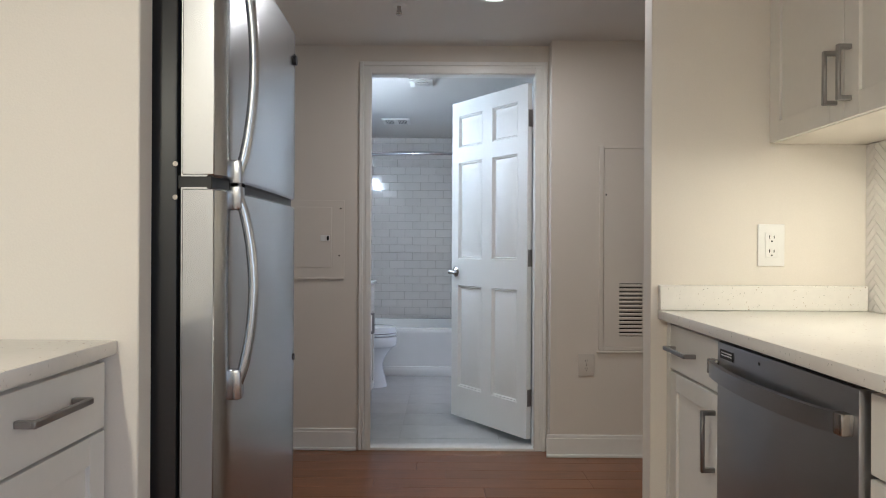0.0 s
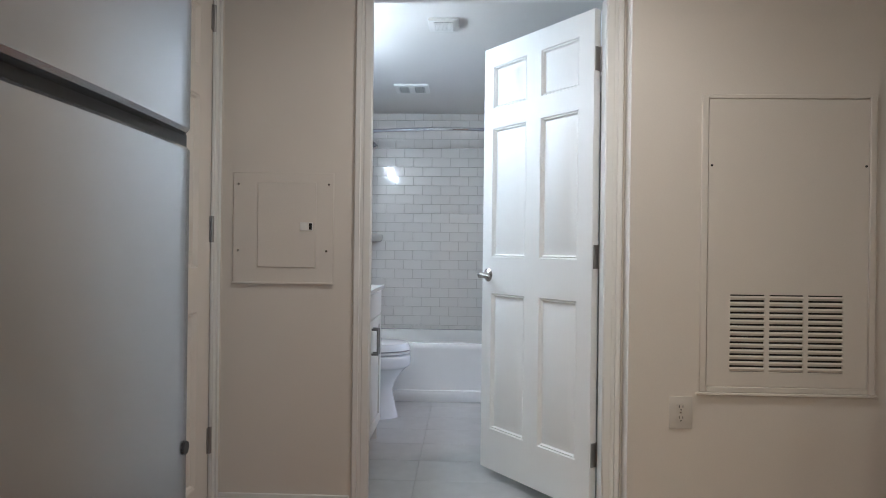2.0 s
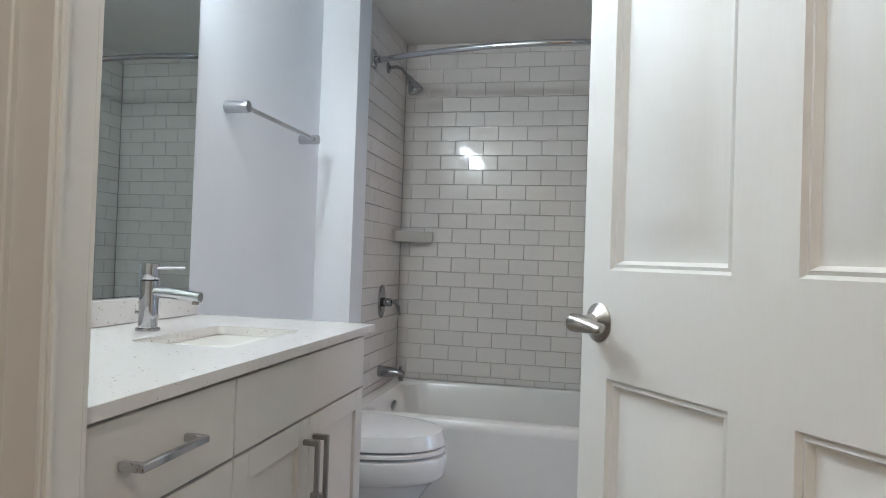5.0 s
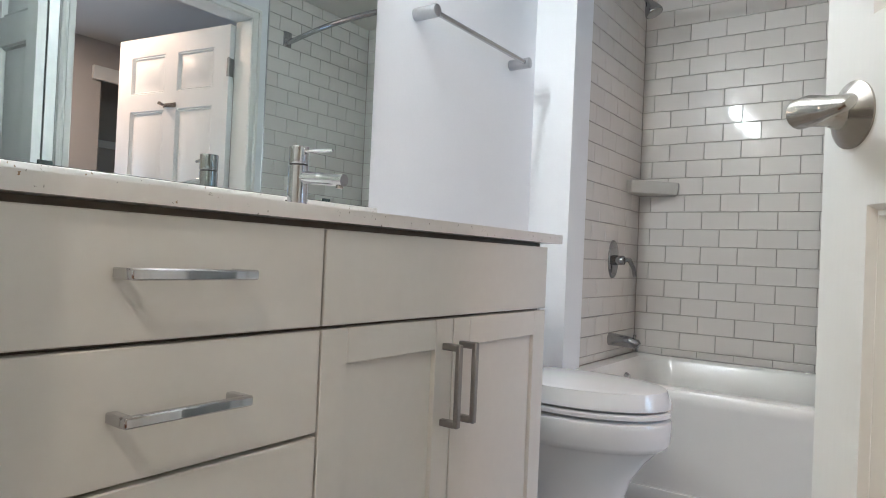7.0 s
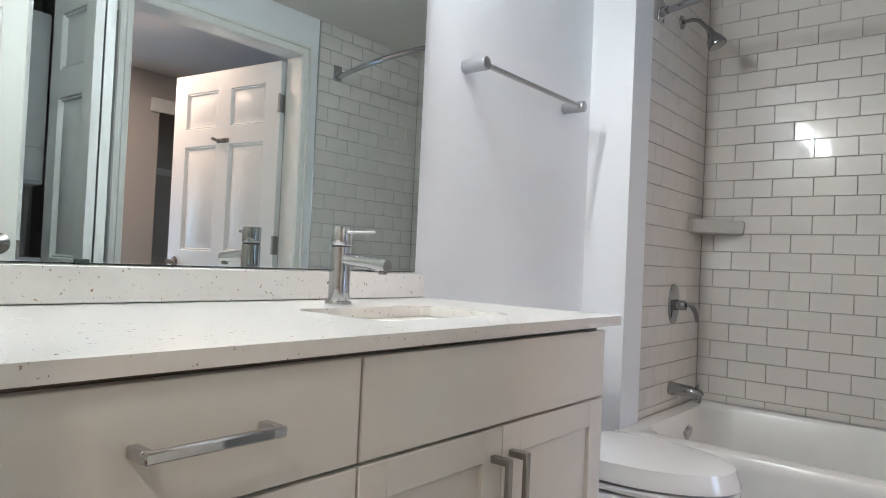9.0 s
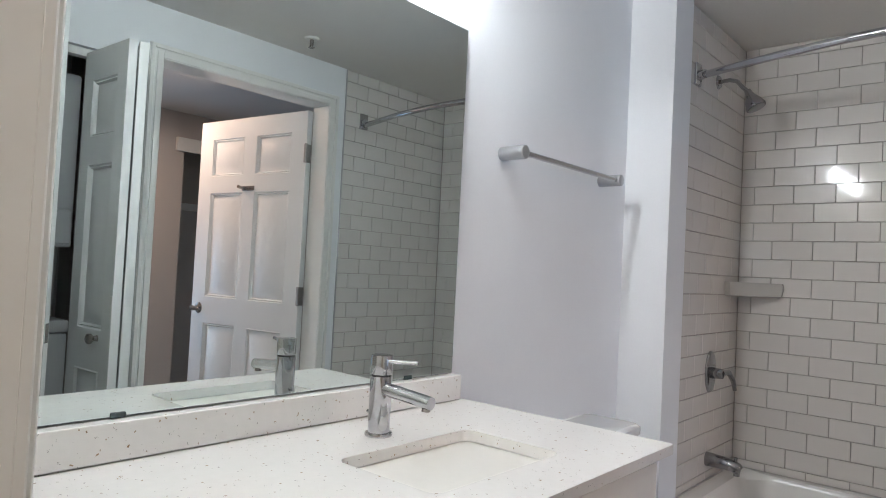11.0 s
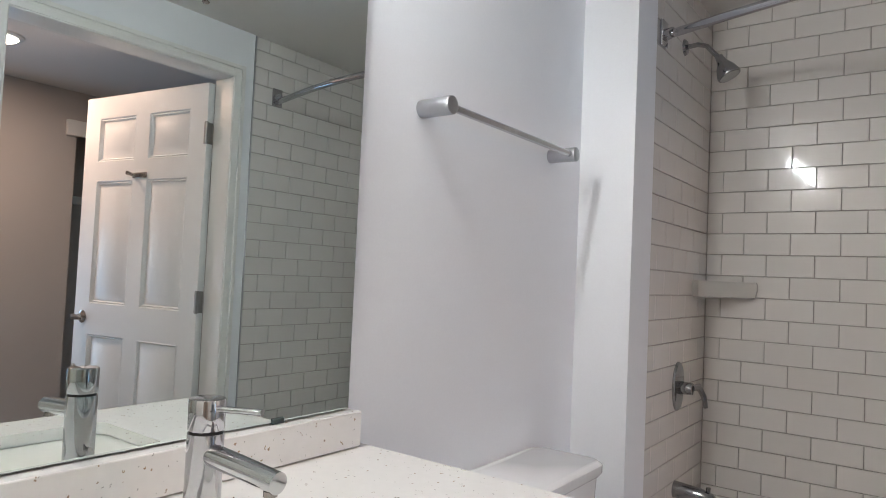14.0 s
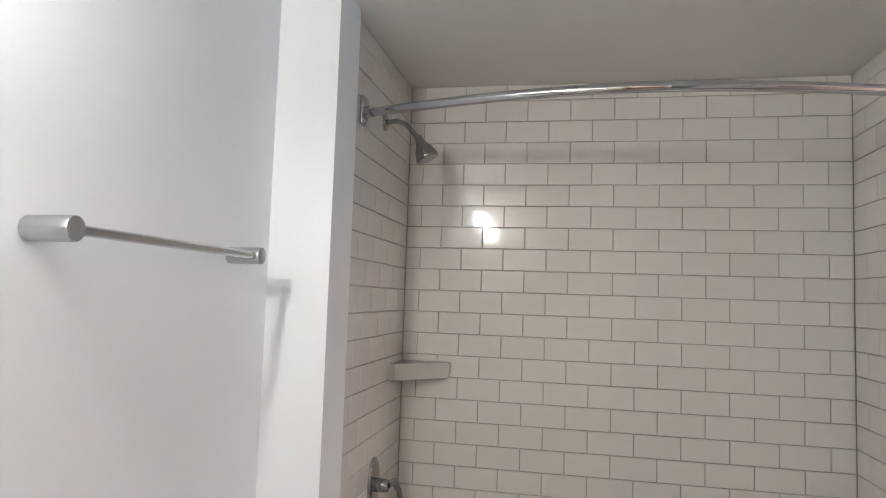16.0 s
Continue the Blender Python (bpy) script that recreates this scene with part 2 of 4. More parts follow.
# ---- measures of the place ----
WX = -1.085          # wash-basin wall
TX, TR = -0.938, 0.640   # faces of the tiled end walls
YB = 7.173           # face of the tiled long wall
YL, YR = 4.095, 3.993    # hall faces of the wall round the bathroom door
YI = 4.165           # bathroom face of that wall
ZC, ZH = 2.32, 2.335  # ceilings
DX0, JX0, DX1, DZ = -0.40, -0.432, 0.54, 2.168   # bathroom door opening

# ---- the large structure ----
setting("floor_hall", boxed((-2.2, -2.6, -0.06), (2.2, 4.10, -0.012)), WOOD, "reddish-brown wooden floor boards of kitchen and hall", "floor")
FLOOR_BATH = setting("floor_bathroom", boxed((-1.2, 4.10, -0.06), (0.75, 7.3, -0.004)), FLOOR_GROUT, "grey stone-look tiled bathroom floor", "floor")
setting("floor_bedroom", boxed((0.75, 4.10, -0.06), (4.2, 8.0, -0.001)), CARPET, "beige carpeted floor of the next room", "floor")
setting("ceiling_hall", boxed((-2.2, -2.6, ZH), (2.2, 4.10, ZH + 0.1)), CEIL, "plain painted hall and kitchen ceiling", "ceiling")
setting("ceiling_bathroom", boxed((-1.2, 4.10, ZC), (0.75, 7.3, ZC + 0.1)), CEIL, "plain painted bathroom ceiling", "ceiling")
setting("ceiling_bedroom", boxed((0.75, 4.10, ZC), (4.2, 8.0, ZC + 0.1)), CEIL, "plain painted ceiling of the next room", "ceiling")
setting("wall_bathroom_door", joined(((-1.3, YL, 0), (JX0 - 0.02, YI, ZH)), ((DX1 + 0.02, YL, 0), (0.62, YI, ZH)),
                                     ((JX0 - 0.02, YL, DZ + 0.02), (DX1 + 0.02, YI, ZH))), WALL, "painted wall with the bathroom doorway", "wall")
setting("wall_hall_east", boxed((0.62, YR, 0), (2.2, YI, ZH)), WALL, "painted hall wall beside the bathroom doorway", "wall")
setting("wall_hall_west", joined(((-1.12, 2.60, 0), (-1.02, 3.02, ZH)), ((-1.12, 3.98, 0), (-1.02, YL, ZH)), ((-1.12, 3.02, 2.17), (-1.02, 3.98, ZH)),
                                 ((-1.2, 3.02, 0), (-1.12, 3.98, 2.17))), WALL, "painted hall wall with an entrance door", "wall")
setting("wall_refrigerator_far", boxed((-1.5, 2.56, 0), (-0.98, 2.60, ZH)), WALL, "painted wall behind the refrigerator recess", "wall")
setting("wall_refrigerator_near", boxed((-1.5, 1.69, 0), (-0.620, 1.752, ZH), 0.003), WALL, "cream painted wall return beside the refrigerator", "wall")
setting("wall_refrigerator_back", boxed((-1.5, 1.752, 0), (-1.42, 2.56, ZH)), WALL, "painted wall behind the refrigerator", "wall")
setting("wall_kitchen_west", boxed((-1.42, -2.6, 0), (-1.32, 1.69, ZH)), WALL, "painted kitchen wall", "wall")
setting("wall_kitchen_south", boxed((-2.2, -2.7, 0), (2.2, -2.6, ZH)), WALL, "painted kitchen wall", "wall")
# the window opening is unseen, added to let the cool fill light in
setting("wall_kitchen_east", joined(((1.418, -2.6, 0), (1.52, -1.98, ZH)), ((1.418, -0.62, 0), (1.52, 2.465, ZH)), ((1.418, -1.98, 0), (1.52, -0.62, 0.85)), ((1.418, -1.98, 2.05), (1.52, -0.62, ZH))), WALL, "painted kitchen wall behind the worktop, with an added unseen window opening", "wall")
setting("wall_kitchen_return", boxed((0.706, 2.465, 0), (2.2, 2.545, ZH), 0.003), WALL, "cream painted wall return at the end of the worktop", "wall")
setting("wall_hall_end", boxed((2.1, 2.545, 0), (2.2, YR, ZH)), WALL, "painted end wall of the hall", "wall")
setting("wall_bathroom_west", boxed((WX - 0.1, YI, 0), (WX, 7.3, ZC)), BATH_WALL, "white painted wall behind basin and toilet", "wall")
WEST_TILES = setting("wall_tub_west", joined(((WX, 6.302, 0), (-0.915, 6.462, ZC)), ((WX, 6.462, 0), (TX - 0.008, YB + 0.008, ZC))), BATH_WALL,
                     "white painted end wall of the tub recess", "wall")
NORTH_TILES = setting("wall_tub_north", boxed((-1.2, YB + 0.008, 0), (0.76, 7.3, ZC)), GROUT, "long wall of the tub recess with white brick tiles", "wall")
EAST_TILES = setting("wall_tub_east", boxed((TR + 0.008, 6.352, 0), (TR + 0.12, YB + 0.008, ZC)), GROUT, "end wall of the tub recess with white brick tiles", "wall")
setting("grout_bed_west", boxed((TX - 0.008, 6.472, 0.43), (TX - 0.0055, YB + 0.008, ZC)), GROUT, "grout between white wall tiles", "grout")
# wall opposite the basin, with the laundry recess and a doorway
D2A, D2B, D2Z = 5.330, 6.236, 2.092
CLA, CLB, CLZ = 4.36, 5.285, 2.06
setting("wall_bathroom_east", joined(((TR, YI, 0), (TR + 0.12, CLA, ZC)), ((TR, CLA, CLZ), (TR + 0.12, CLB, ZC)), ((TR, CLB, 0), (TR + 0.12, D2A - 0.02, ZC)),
                                     ((TR, D2A - 0.02, D2Z + 0.02), (TR + 0.12, D2B + 0.02, ZC)), ((TR, D2B + 0.02, 0), (TR + 0.12, 6.350, ZC))), BATH_WALL,
        "white painted wall with laundry recess and doorway", "wall")
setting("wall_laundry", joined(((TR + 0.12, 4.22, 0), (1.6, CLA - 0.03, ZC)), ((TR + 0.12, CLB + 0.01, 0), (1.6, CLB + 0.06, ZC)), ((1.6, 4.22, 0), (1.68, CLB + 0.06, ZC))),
        DIM_WALL, "painted walls inside the laundry recess", "wall")
# the window opening is unseen, put here for blue light through the doorway
setting("wall_bedroom_far", joined(((2.55, 4.1, 0), (2.65, 5.26, ZC)), ((2.55, 5.98, 0), (2.65, 6.42, ZC)), ((2.55, 5.26, 0), (2.65, 5.98, 0.45)), ((2.55, 5.26, 1.52), (2.65, 5.98, ZC)), ((2.55, 6.42, 2.06), (2.65, 7.35, ZC)), ((2.55, 7.35, 0), (2.65, 8.0, ZC))), DIM_WALL,
        "dim painted wall of the next room with closet opening and added unseen window opening", "wall")
setting("wall_closet", joined(((3.2, 6.3, 0), (3.28, 7.5, ZC)), ((2.65, 6.3, 0), (3.2, 6.38, ZC)), ((2.65, 7.4, 0), (3.2, 7.5, ZC))), DIM_WALL, "dim painted walls inside the closet", "wall")
setting("wall_bedroom_side", joined(((0.75, 7.9, 0), (2.85, 8.0, ZC)), ((1.68, 4.5, 0), (2.55, 4.56, ZC))), DIM_WALL,
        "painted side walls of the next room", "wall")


def skirting(name, lo, hi, mat=TRIM):
    """Skirting board with a stepped cap, along the longer side of its footprint."""
    bm = boxed((lo[0], lo[1], 0), (hi[0], hi[1], 0.105), 0.002)
    cx = 0.004 if hi[0] - lo[0] < hi[1] - lo[1] else 0
    cy = 0.004 if not cx else 0
    box(bm, (lo[0] + cx, lo[1] + cy, 0.103), (hi[0], hi[1], 0.124), 0.003)
    return setting(name, bm, mat, "white painted skirting board with moulded top", "baseboard")


skirting("baseboard_hall_west", (-1.02, YL - 0.014), (DX0 - 0.08, YL))
skirting("baseboard_hall_east", (0.60, YR - 0.014), (2.1, YR))
setting("shoe_mould_east", boxed((0.598, YR - 0.028, 0), (2.1, YR - 0.014, 0.018), 0.005, 2), TRIM, "white quarter-round strip at the wall foot", "trim")
setting("shoe_mould_west", boxed((-1.02, YL - 0.028, 0), (DX0 - 0.08, YL - 0.014, 0.018), 0.005, 2), TRIM, "white quarter-round strip at the wall foot", "trim")


def casing(name, axis, at, out, a, b, top, w=0.072, label="white moulded door casing"):
    """Door casing on three sides of an opening from a to b; at: the wall face, out: the way it stands proud."""
    bm = bmesh.new()
    for k, (t, inset, width) in enumerate(((0.010, 0.0, w), (0.015, 0.004, w * 0.42), (0.018, w * 0.66, w * 0.30))):
        for lo, hi in (((a - inset - width, 0), (a - inset, top + inset + width)), ((b + inset, 0), (b + inset + width, top + inset + width)),
                       ((a - inset, top + inset), (b + inset, top + inset + width))):
            p, q = at, at + out * t
            if axis == "y":
                box(bm, (lo[0], p, lo[1]), (hi[0], q, hi[1]), 0.002)
            else:
                box(bm, (p, lo[0], lo[1]), (q, hi[0], hi[1]), 0.002)
    return setting(name, bm, TRIM, label, "trim")


casing("casing_bathroom_door", "y", YL, -1, DX0, DX1, DZ)
casing("casing_bathroom_door_inner", "y", YI, 1, JX0, DX1, DZ, 0.04)
casing("casing_east_door", "x", TR, -1, D2A, D2B, D2Z, 0.062)
casing("casing_entrance_door", "x", -1.02, 1, 3.03, 3.975, 2.17, 0.065)
setting("jamb_bathroom_door", joined(((JX0 - 0.02, YL + 0.001, 0), (JX0, YI + 0.003, DZ)), ((DX1, YL - 0.004, 0), (DX1 + 0.02, YI + 0.003, DZ)),
                                     ((JX0 - 0.02, YL + 0.001, DZ), (DX1 + 0.02, YI + 0.003, DZ + 0.02)), bevel=0.002), TRIM, "white painted door jamb", "trim")
setting("jamb_east_door", joined(((TR - 0.003, D2A - 0.02, 0), (TR + 0.125, D2A, D2Z)), ((TR - 0.003, D2B, 0), (TR + 0.125, D2B + 0.02, D2Z)),
                                 ((TR - 0.003, D2A - 0.02, D2Z), (TR + 0.125, D2B + 0.02, D2Z + 0.02)), ((TR + 0.04, D2A, 0), (TR + 0.075, D2A + 0.012, D2Z)), bevel=0.002), TRIM, "white painted door jamb", "trim")
setting("laundry_track", joined(((TR + 0.02, CLA, CLZ - 0.035), (TR + 0.06, CLB, CLZ - 0.003))), TRIM, "white folding door track", "trim")
setting("threshold", boxed((JX0 - 0.01, YL - 0.012, -0.012), (DX1 + 0.02, YI + 0.02, 0.016), 0.006, 2), MARBLE, "white marble doorway threshold", "threshold")
setting("closet_header", joined(((2.52, 6.35, 2.03), (2.55, 7.42, 2.13)), bevel=0.004), TRIM, "pale closet door header", "trim")
setting("tile_edge_west", boxed((TX - 0.008, 6.462, 0.43), (TX + 0.002, 6.471, ZC - 0.002), 0.002), ALU, "thin bright metal tile edge strip", "trim")
setting("tile_edge_east", boxed((TR - 0.003, 6.349, 0.0), (TR + 0.008, 6.357, ZC - 0.002), 0.002), ALU, "thin bright metal tile edge strip", "trim")

# ---- doors ----


def panelled(w, h, t, panels, mat_depth=0.015):
    """A moulded door leaf, hinge edge at x = 0, standing from z = 0, with raised panels on both faces."""
    bm = bmesh.new()
    xs = sorted({0, w, *[p[0] for p in panels], *[p[2] for p in panels]})
    zs = sorted({0, h, *[p[1] for p in panels], *[p[3] for p in panels]})
    for y, flip in ((-t / 2, False), (t / 2, True)):
        vs = [[bm.verts.new((x, y, z)) for z in zs] for x in xs]
        for i in range(len(xs) - 1):
            for j in range(len(zs) - 1):
                q = (vs[i][j], vs[i + 1][j], vs[i + 1][j + 1], vs[i][j + 1])
                bm.faces.new(q[::-1] if flip else q)
    faces = bm.faces[:]
    for p in panels:
        sides = {}
        for f in faces:
            if not f.is_valid:
                continue
            c = f.calc_center_median()
            if p[0] < c.x < p[2] and p[1] < c.z < p[3]:
                sides.setdefault(c.y > 0, []).append(f)
        for fs in sides.values():
            for wd, dp in ((0.005, -mat_depth * 0.5), (0.005, mat_depth * 0.2), (0.006, -mat_depth * 0.7), (0.008, 0.0), (0.032, mat_depth * 0.85)):
                bmesh.ops.inset_region(bm, faces=fs, thickness=wd, depth=dp, use_even_offset=True)
    rim = [e for e in bm.edges if len(e.link_faces) == 1]
    bmesh.ops.bridge_loops(bm, edges=rim)
    return bm


def six_panels(w, h):
    k, s, m = h / 2.03, 0.115 * w / 0.9, 0.105
    a, b = (w - m) / 2 - 0.0, (w + m) / 2
    rows = ((0.20 * k, 0.83 * k), (0.985 * k, 1.60 * k), (1.70 * k, 1.92 * k))
    return [(x0, z0, x1, z1) for z0, z1 in rows for x0, x1 in ((s, a), (b, w - s))]


def lever(parent, x, z, t, side, turn):
    """Round rose and a flat lever on one face of a leaf; turn: the way it points."""
    y = side * t / 2
    rose = part("rose", tube([(x, y + side * d, z) for d in (0, 0.002, 0.006, 0.014, 0.024)], [0.033, 0.033, 0.027, 0.015, 0.0125], 32), NICKEL, parent, "conical satin nickel rose")
    part("neck", rodded((x, y + side * 0.024, z), (x, y + side * 0.050, z), 0.0125, 0.0135, 20), NICKEL, rose)
    rings = []
    for d, half, e, lean in ((-0.014, 0.009, 0, 0), (-0.007, 0.0140, 0, 4), (0.010, 0.0140, 0, 10), (0.026, 0.0120, -0.002, 28), (0.044, 0.0105, -0.003, 42), (0.060, 0.0100, -0.004, 50), (0.065, 0.006, -0.004, 50)):
        c, s = math.cos(radians(lean)), math.sin(radians(lean))
        flat = 1 - 0.45 * max(0, d) / 0.088
        ring = []
        for k in range(16):
            q = 2 * math.pi * k / 16
            u, v = half * math.cos(q) * flat, half * 1.08 * math.sin(q)
            ring.append((x + turn * d, y + side * (0.048 - 0.006 * max(0, d) / 0.088) + u * c - v * s, z + e + u * s + v * c))
        rings.append(ring)
    part("lever", loft(rings), NICKEL, rose, "twisted satin nickel lever")


def hinge(parent, z, t, face):
    """Butt hinge at the leaf's hinge edge."""
    bm = boxed((-0.004, -t / 2 - 0.001, z - 0.05), (-0.0005, t / 2 - 0.004, z + 0.05), 0.001)
    rod(bm, (-0.004, face * (t / 2 + 0.006), z - 0.052), (-0.004, face * (t / 2 + 0.006), z + 0.052), 0.0075, seg=12)
    box(bm, (-0.002, face * t / 2, z - 0.05), (0.014, face * (t / 2 + 0.0035), z + 0.05), 0.001)
    return part("hinge", bm, PULL, parent, "dull steel butt hinge")


# bathroom door, standing open into the room
W1, H1, T1 = 0.735, 2.095, 0.036
turn1 = 126.4
door1 = tagged(new("door_1"), "white six-panel bathroom door standing half open", "door", kind="structure")
door1.matrix_world = pose(0.522, 4.174, 0.045, 0, 0, turn1)
PANELS1 = [(x0, z0, x1, z1) for z0, z1 in ((0.20, 0.874), (1.052, 1.69), (1.79, 2.0)) for x0, x1 in ((0.085, 0.320), (0.418, W1 - 0.070))]
leaf1 = part("leaf", panelled(W1, H1, T1, PANELS1), DOOR, door1)
lever(door1, W1 - 0.045, 0.963, T1, 1, -1)
lever(door1, W1 - 0.045, 0.963, T1, -1, -1)
for z in (0.24, 1.065, 1.89):
    hinge(door1, z, T1, -1)
part("latch", boxed((W1 - 0.001, -0.012, 0.915), (W1 + 0.0015, 0.012, 0.975), 0.0005), NICKEL, door1, "small nickel latch plate")

# door to the next room, standing open away from the bathroom
W2, H2 = 0.900, 2.065
door2 = tagged(new("door_2"), "white six-panel door standing open into the next room", "door", kind="structure")
door2.matrix_world = pose(TR + 0.135, D2B - 0.012, 0.012, 0, 0, -8.2)
part("leaf", panelled(W2, H2, T1, six_panels(W2, H2)), DOOR, door2)
lever(door2, W2 - 0.065, 0.93, T1, -1, -1)
lever(door2, W2 - 0.065, 0.93, T1, 1, -1)
for z in (0.24, 1.05, 1.83):
    hinge(door2, z, T1, -1)
hook = part("robe_hook", boxed((W2 / 2 - 0.055, -T1 / 2 - 0.008, 1.635), (W2 / 2 + 0.045, -T1 / 2, 1.662), 0.002), NICKEL, door2, "nickel robe hook plate")
part("peg", rodded((W2 / 2 + 0.03, -T1 / 2 - 0.006, 1.648), (W2 / 2 + 0.03, -T1 / 2 - 0.05, 1.655), 0.008, 0.010, 12), NICKEL, hook)

# entrance door in the hall, shut
door3 = tagged(new("door_3"), "closed cream panelled door in the hall side wall", "door", kind="structure")
door3.matrix_world = pose(-1.040, 3.972, 0.012, 0, 0, -90)
part("leaf", panelled(0.90, 2.145, 0.04, six_panels(0.90, 2.145)), DOOR_CREAM, door3)
lever(door3, 0.835, 1.02, 0.04, 1, -1)
for z in (0.36, 1.19, 2.02):
    hinge(door3, z, 0.04, 1)
part("viewer", rodded((0.50, 0.018, 1.49), (0.50, 0.026, 1.49), 0.009, 0.008, 14), PULL, door3, "small round metal door viewer")


# folding laundry door: two narrow leaves
def narrow_leaf(name, w, h, m, knob):
    ob = tagged(new(name), "white three-panel folding laundry door leaf standing folded open", "door", "folding door leaves", "structure")
    ob.matrix_world = m
    s = 0.075
    part("leaf", panelled(w, h, 0.032, [(s, 0.16, w - s, 0.78), (s, 0.93, w - s, 1.55), (s, 1.66, w - s, 1.88)]), DOOR, ob)
    if knob:
        k = part("knob", tube([(0.10, d, 0.90) for d in (-0.016, -0.022, -0.03, -0.04, -0.05, -0.056)], [0.012, 0.010, 0.010, 0.019, 0.019, 0.010], 18), NICKEL, ob, "round nickel knob")
    return ob


FOLD = (0.29, 5.055)
fold_a = narrow_leaf("folding_door_leaf", 0.345, 2.00, pose(0.615, 5.20, 0.03, 0, 0, math.degrees(math.atan2(FOLD[1] + 0.04 - 5.20, FOLD[0] - 0.615))), False)
fold_b = narrow_leaf("folding_door_leaf", 0.345, 2.00, pose(FOLD[0], FOLD[1], 0.03, 0, 0, -3), True)
for z in (0.35, 1.02, 1.72):
    part("fold_hinge", boxed((-0.006, -0.02, z - 0.04), (0.012, -0.016, z + 0.04), 0.001), TRIM, fold_b, "white painted hinge")

# ---- hall fittings ----
pan = thing("breaker_panel", (-0.765, YL, 0.985), "cream painted electrical panel door set in the hall wall", "electrical panel")
part("frame", joined(((-0.972, YL - 0.006, 0.987), (-0.556, YL, 1.44)), bevel=0.002), WALL, pan)
pdoor = part("panel_door", boxed((-0.869, YL - 0.011, 1.052), (-0.627, YL - 0.006, 1.400), 0.002), WALL, pan)
part("latch", boxed((-0.692, YL - 0.015, 1.203), (-0.640, YL - 0.011, 1.237), 0.001), WHITE, pdoor, "small white latch")
part("latch_slot", boxed((-0.655, YL - 0.017, 1.207), (-0.643, YL - 0.015, 1.233), 0.0005), BLACK, pdoor, "black latch slot")
part("lower_lip", boxed((-0.975, YL - 0.012, 0.984), (-0.553, YL - 0.006, 0.992), 0.001), WALL, pan)
for sx, sz in ((-0.577, 1.392), (-0.585, 1.12), (-0.95, 1.12), (-0.95, 1.392)):
    part("screw", rodded((sx, YL - 0.006, sz), (sx, YL - 0.0085, sz), 0.005, 0.004, 10), NICKEL, pan)

ap = thing("access_panel", (1.22, YR, 0.597), "cream painted metal access panel with louvred return grille", "access panel")
for lo, hi in (((0.888, 0.597), (0.914, 1.743)), ((1.523, 0.597), (1.549, 1.743)), ((0.914, 1.727), (1.523, 1.743)), ((0.914, 0.597), (1.523, 0.619))):
    part("frame", boxed((lo[0], YR - 0.012, lo[1]), (hi[0], YR, hi[1]), 0.003), WALL, ap)
part("sill_lip", boxed((0.878, YR - 0.016, 0.585), (1.559, YR, 0.5965), 0.003), WALL, ap)
GX, GZ = (1.003, 1.429), (0.677, 0.974)
bm = bmesh.new()
grid = [[bm.verts.new((x, YR - 0.008, z)) for z in (0.621, GZ[0], GZ[1], 1.725)] for x in (0.916, GX[0], GX[1], 1.521)]
for p in range(3):
    for q in range(3):
        if (p, q) != (1, 1):
            bm.faces.new((grid[p][q], grid[p + 1][q], grid[p + 1][q + 1], grid[p][q + 1]))
ex = bmesh.ops.extrude_face_region(bm, geom=bm.faces[:])
bmesh.ops.translate(bm, verts=[g for g in ex["geom"] if isinstance(g, bmesh.types.BMVert)], vec=(0, 0.007, 0))
adoor = part("panel_door", bm, WALL, ap)
for x in (1.134, 1.280):
    part("mullion", boxed((x, YR - 0.008, GZ[0]), (x + 0.018, YR - 0.001, GZ[1])), WALL, adoor)
part("grille_back", boxed((GX[0], YR - 0.0015, GZ[0]), (GX[1], YR - 0.0002, GZ[1])), DARK, ap, "black sheet as shade behind the louvres")
for x0, x1 in ((GX[0], 1.134), (1.152, 1.280), (1.298, GX[1])):
    for k in range(13):
        z = GZ[0] + 0.006 + k * (GZ[1] - GZ[0]) / 13
        bm = boxed((x0, -0.0055, -0.0055), (x1, 0.0055, 0.0055))
        bmesh.ops.rotate(bm, verts=bm.verts[:], cent=(0, 0, 0), matrix=Matrix.Rotation(radians(35), 3, "X"))
        bmesh.ops.scale(bm, verts=bm.verts[:], vec=(1, 0.6, 1))
        bmesh.ops.translate(bm, verts=bm.verts[:], vec=(0, YR - 0.0065, z + 0.004))
        part("louvre", bm, WALL, adoor)
for x in (0.928, 1.510):
    part("screw", rodded((x, YR - 0.008, 1.47), (x, YR - 0.011, 1.47), 0.005, 0.004, 10), BLACK, ap)


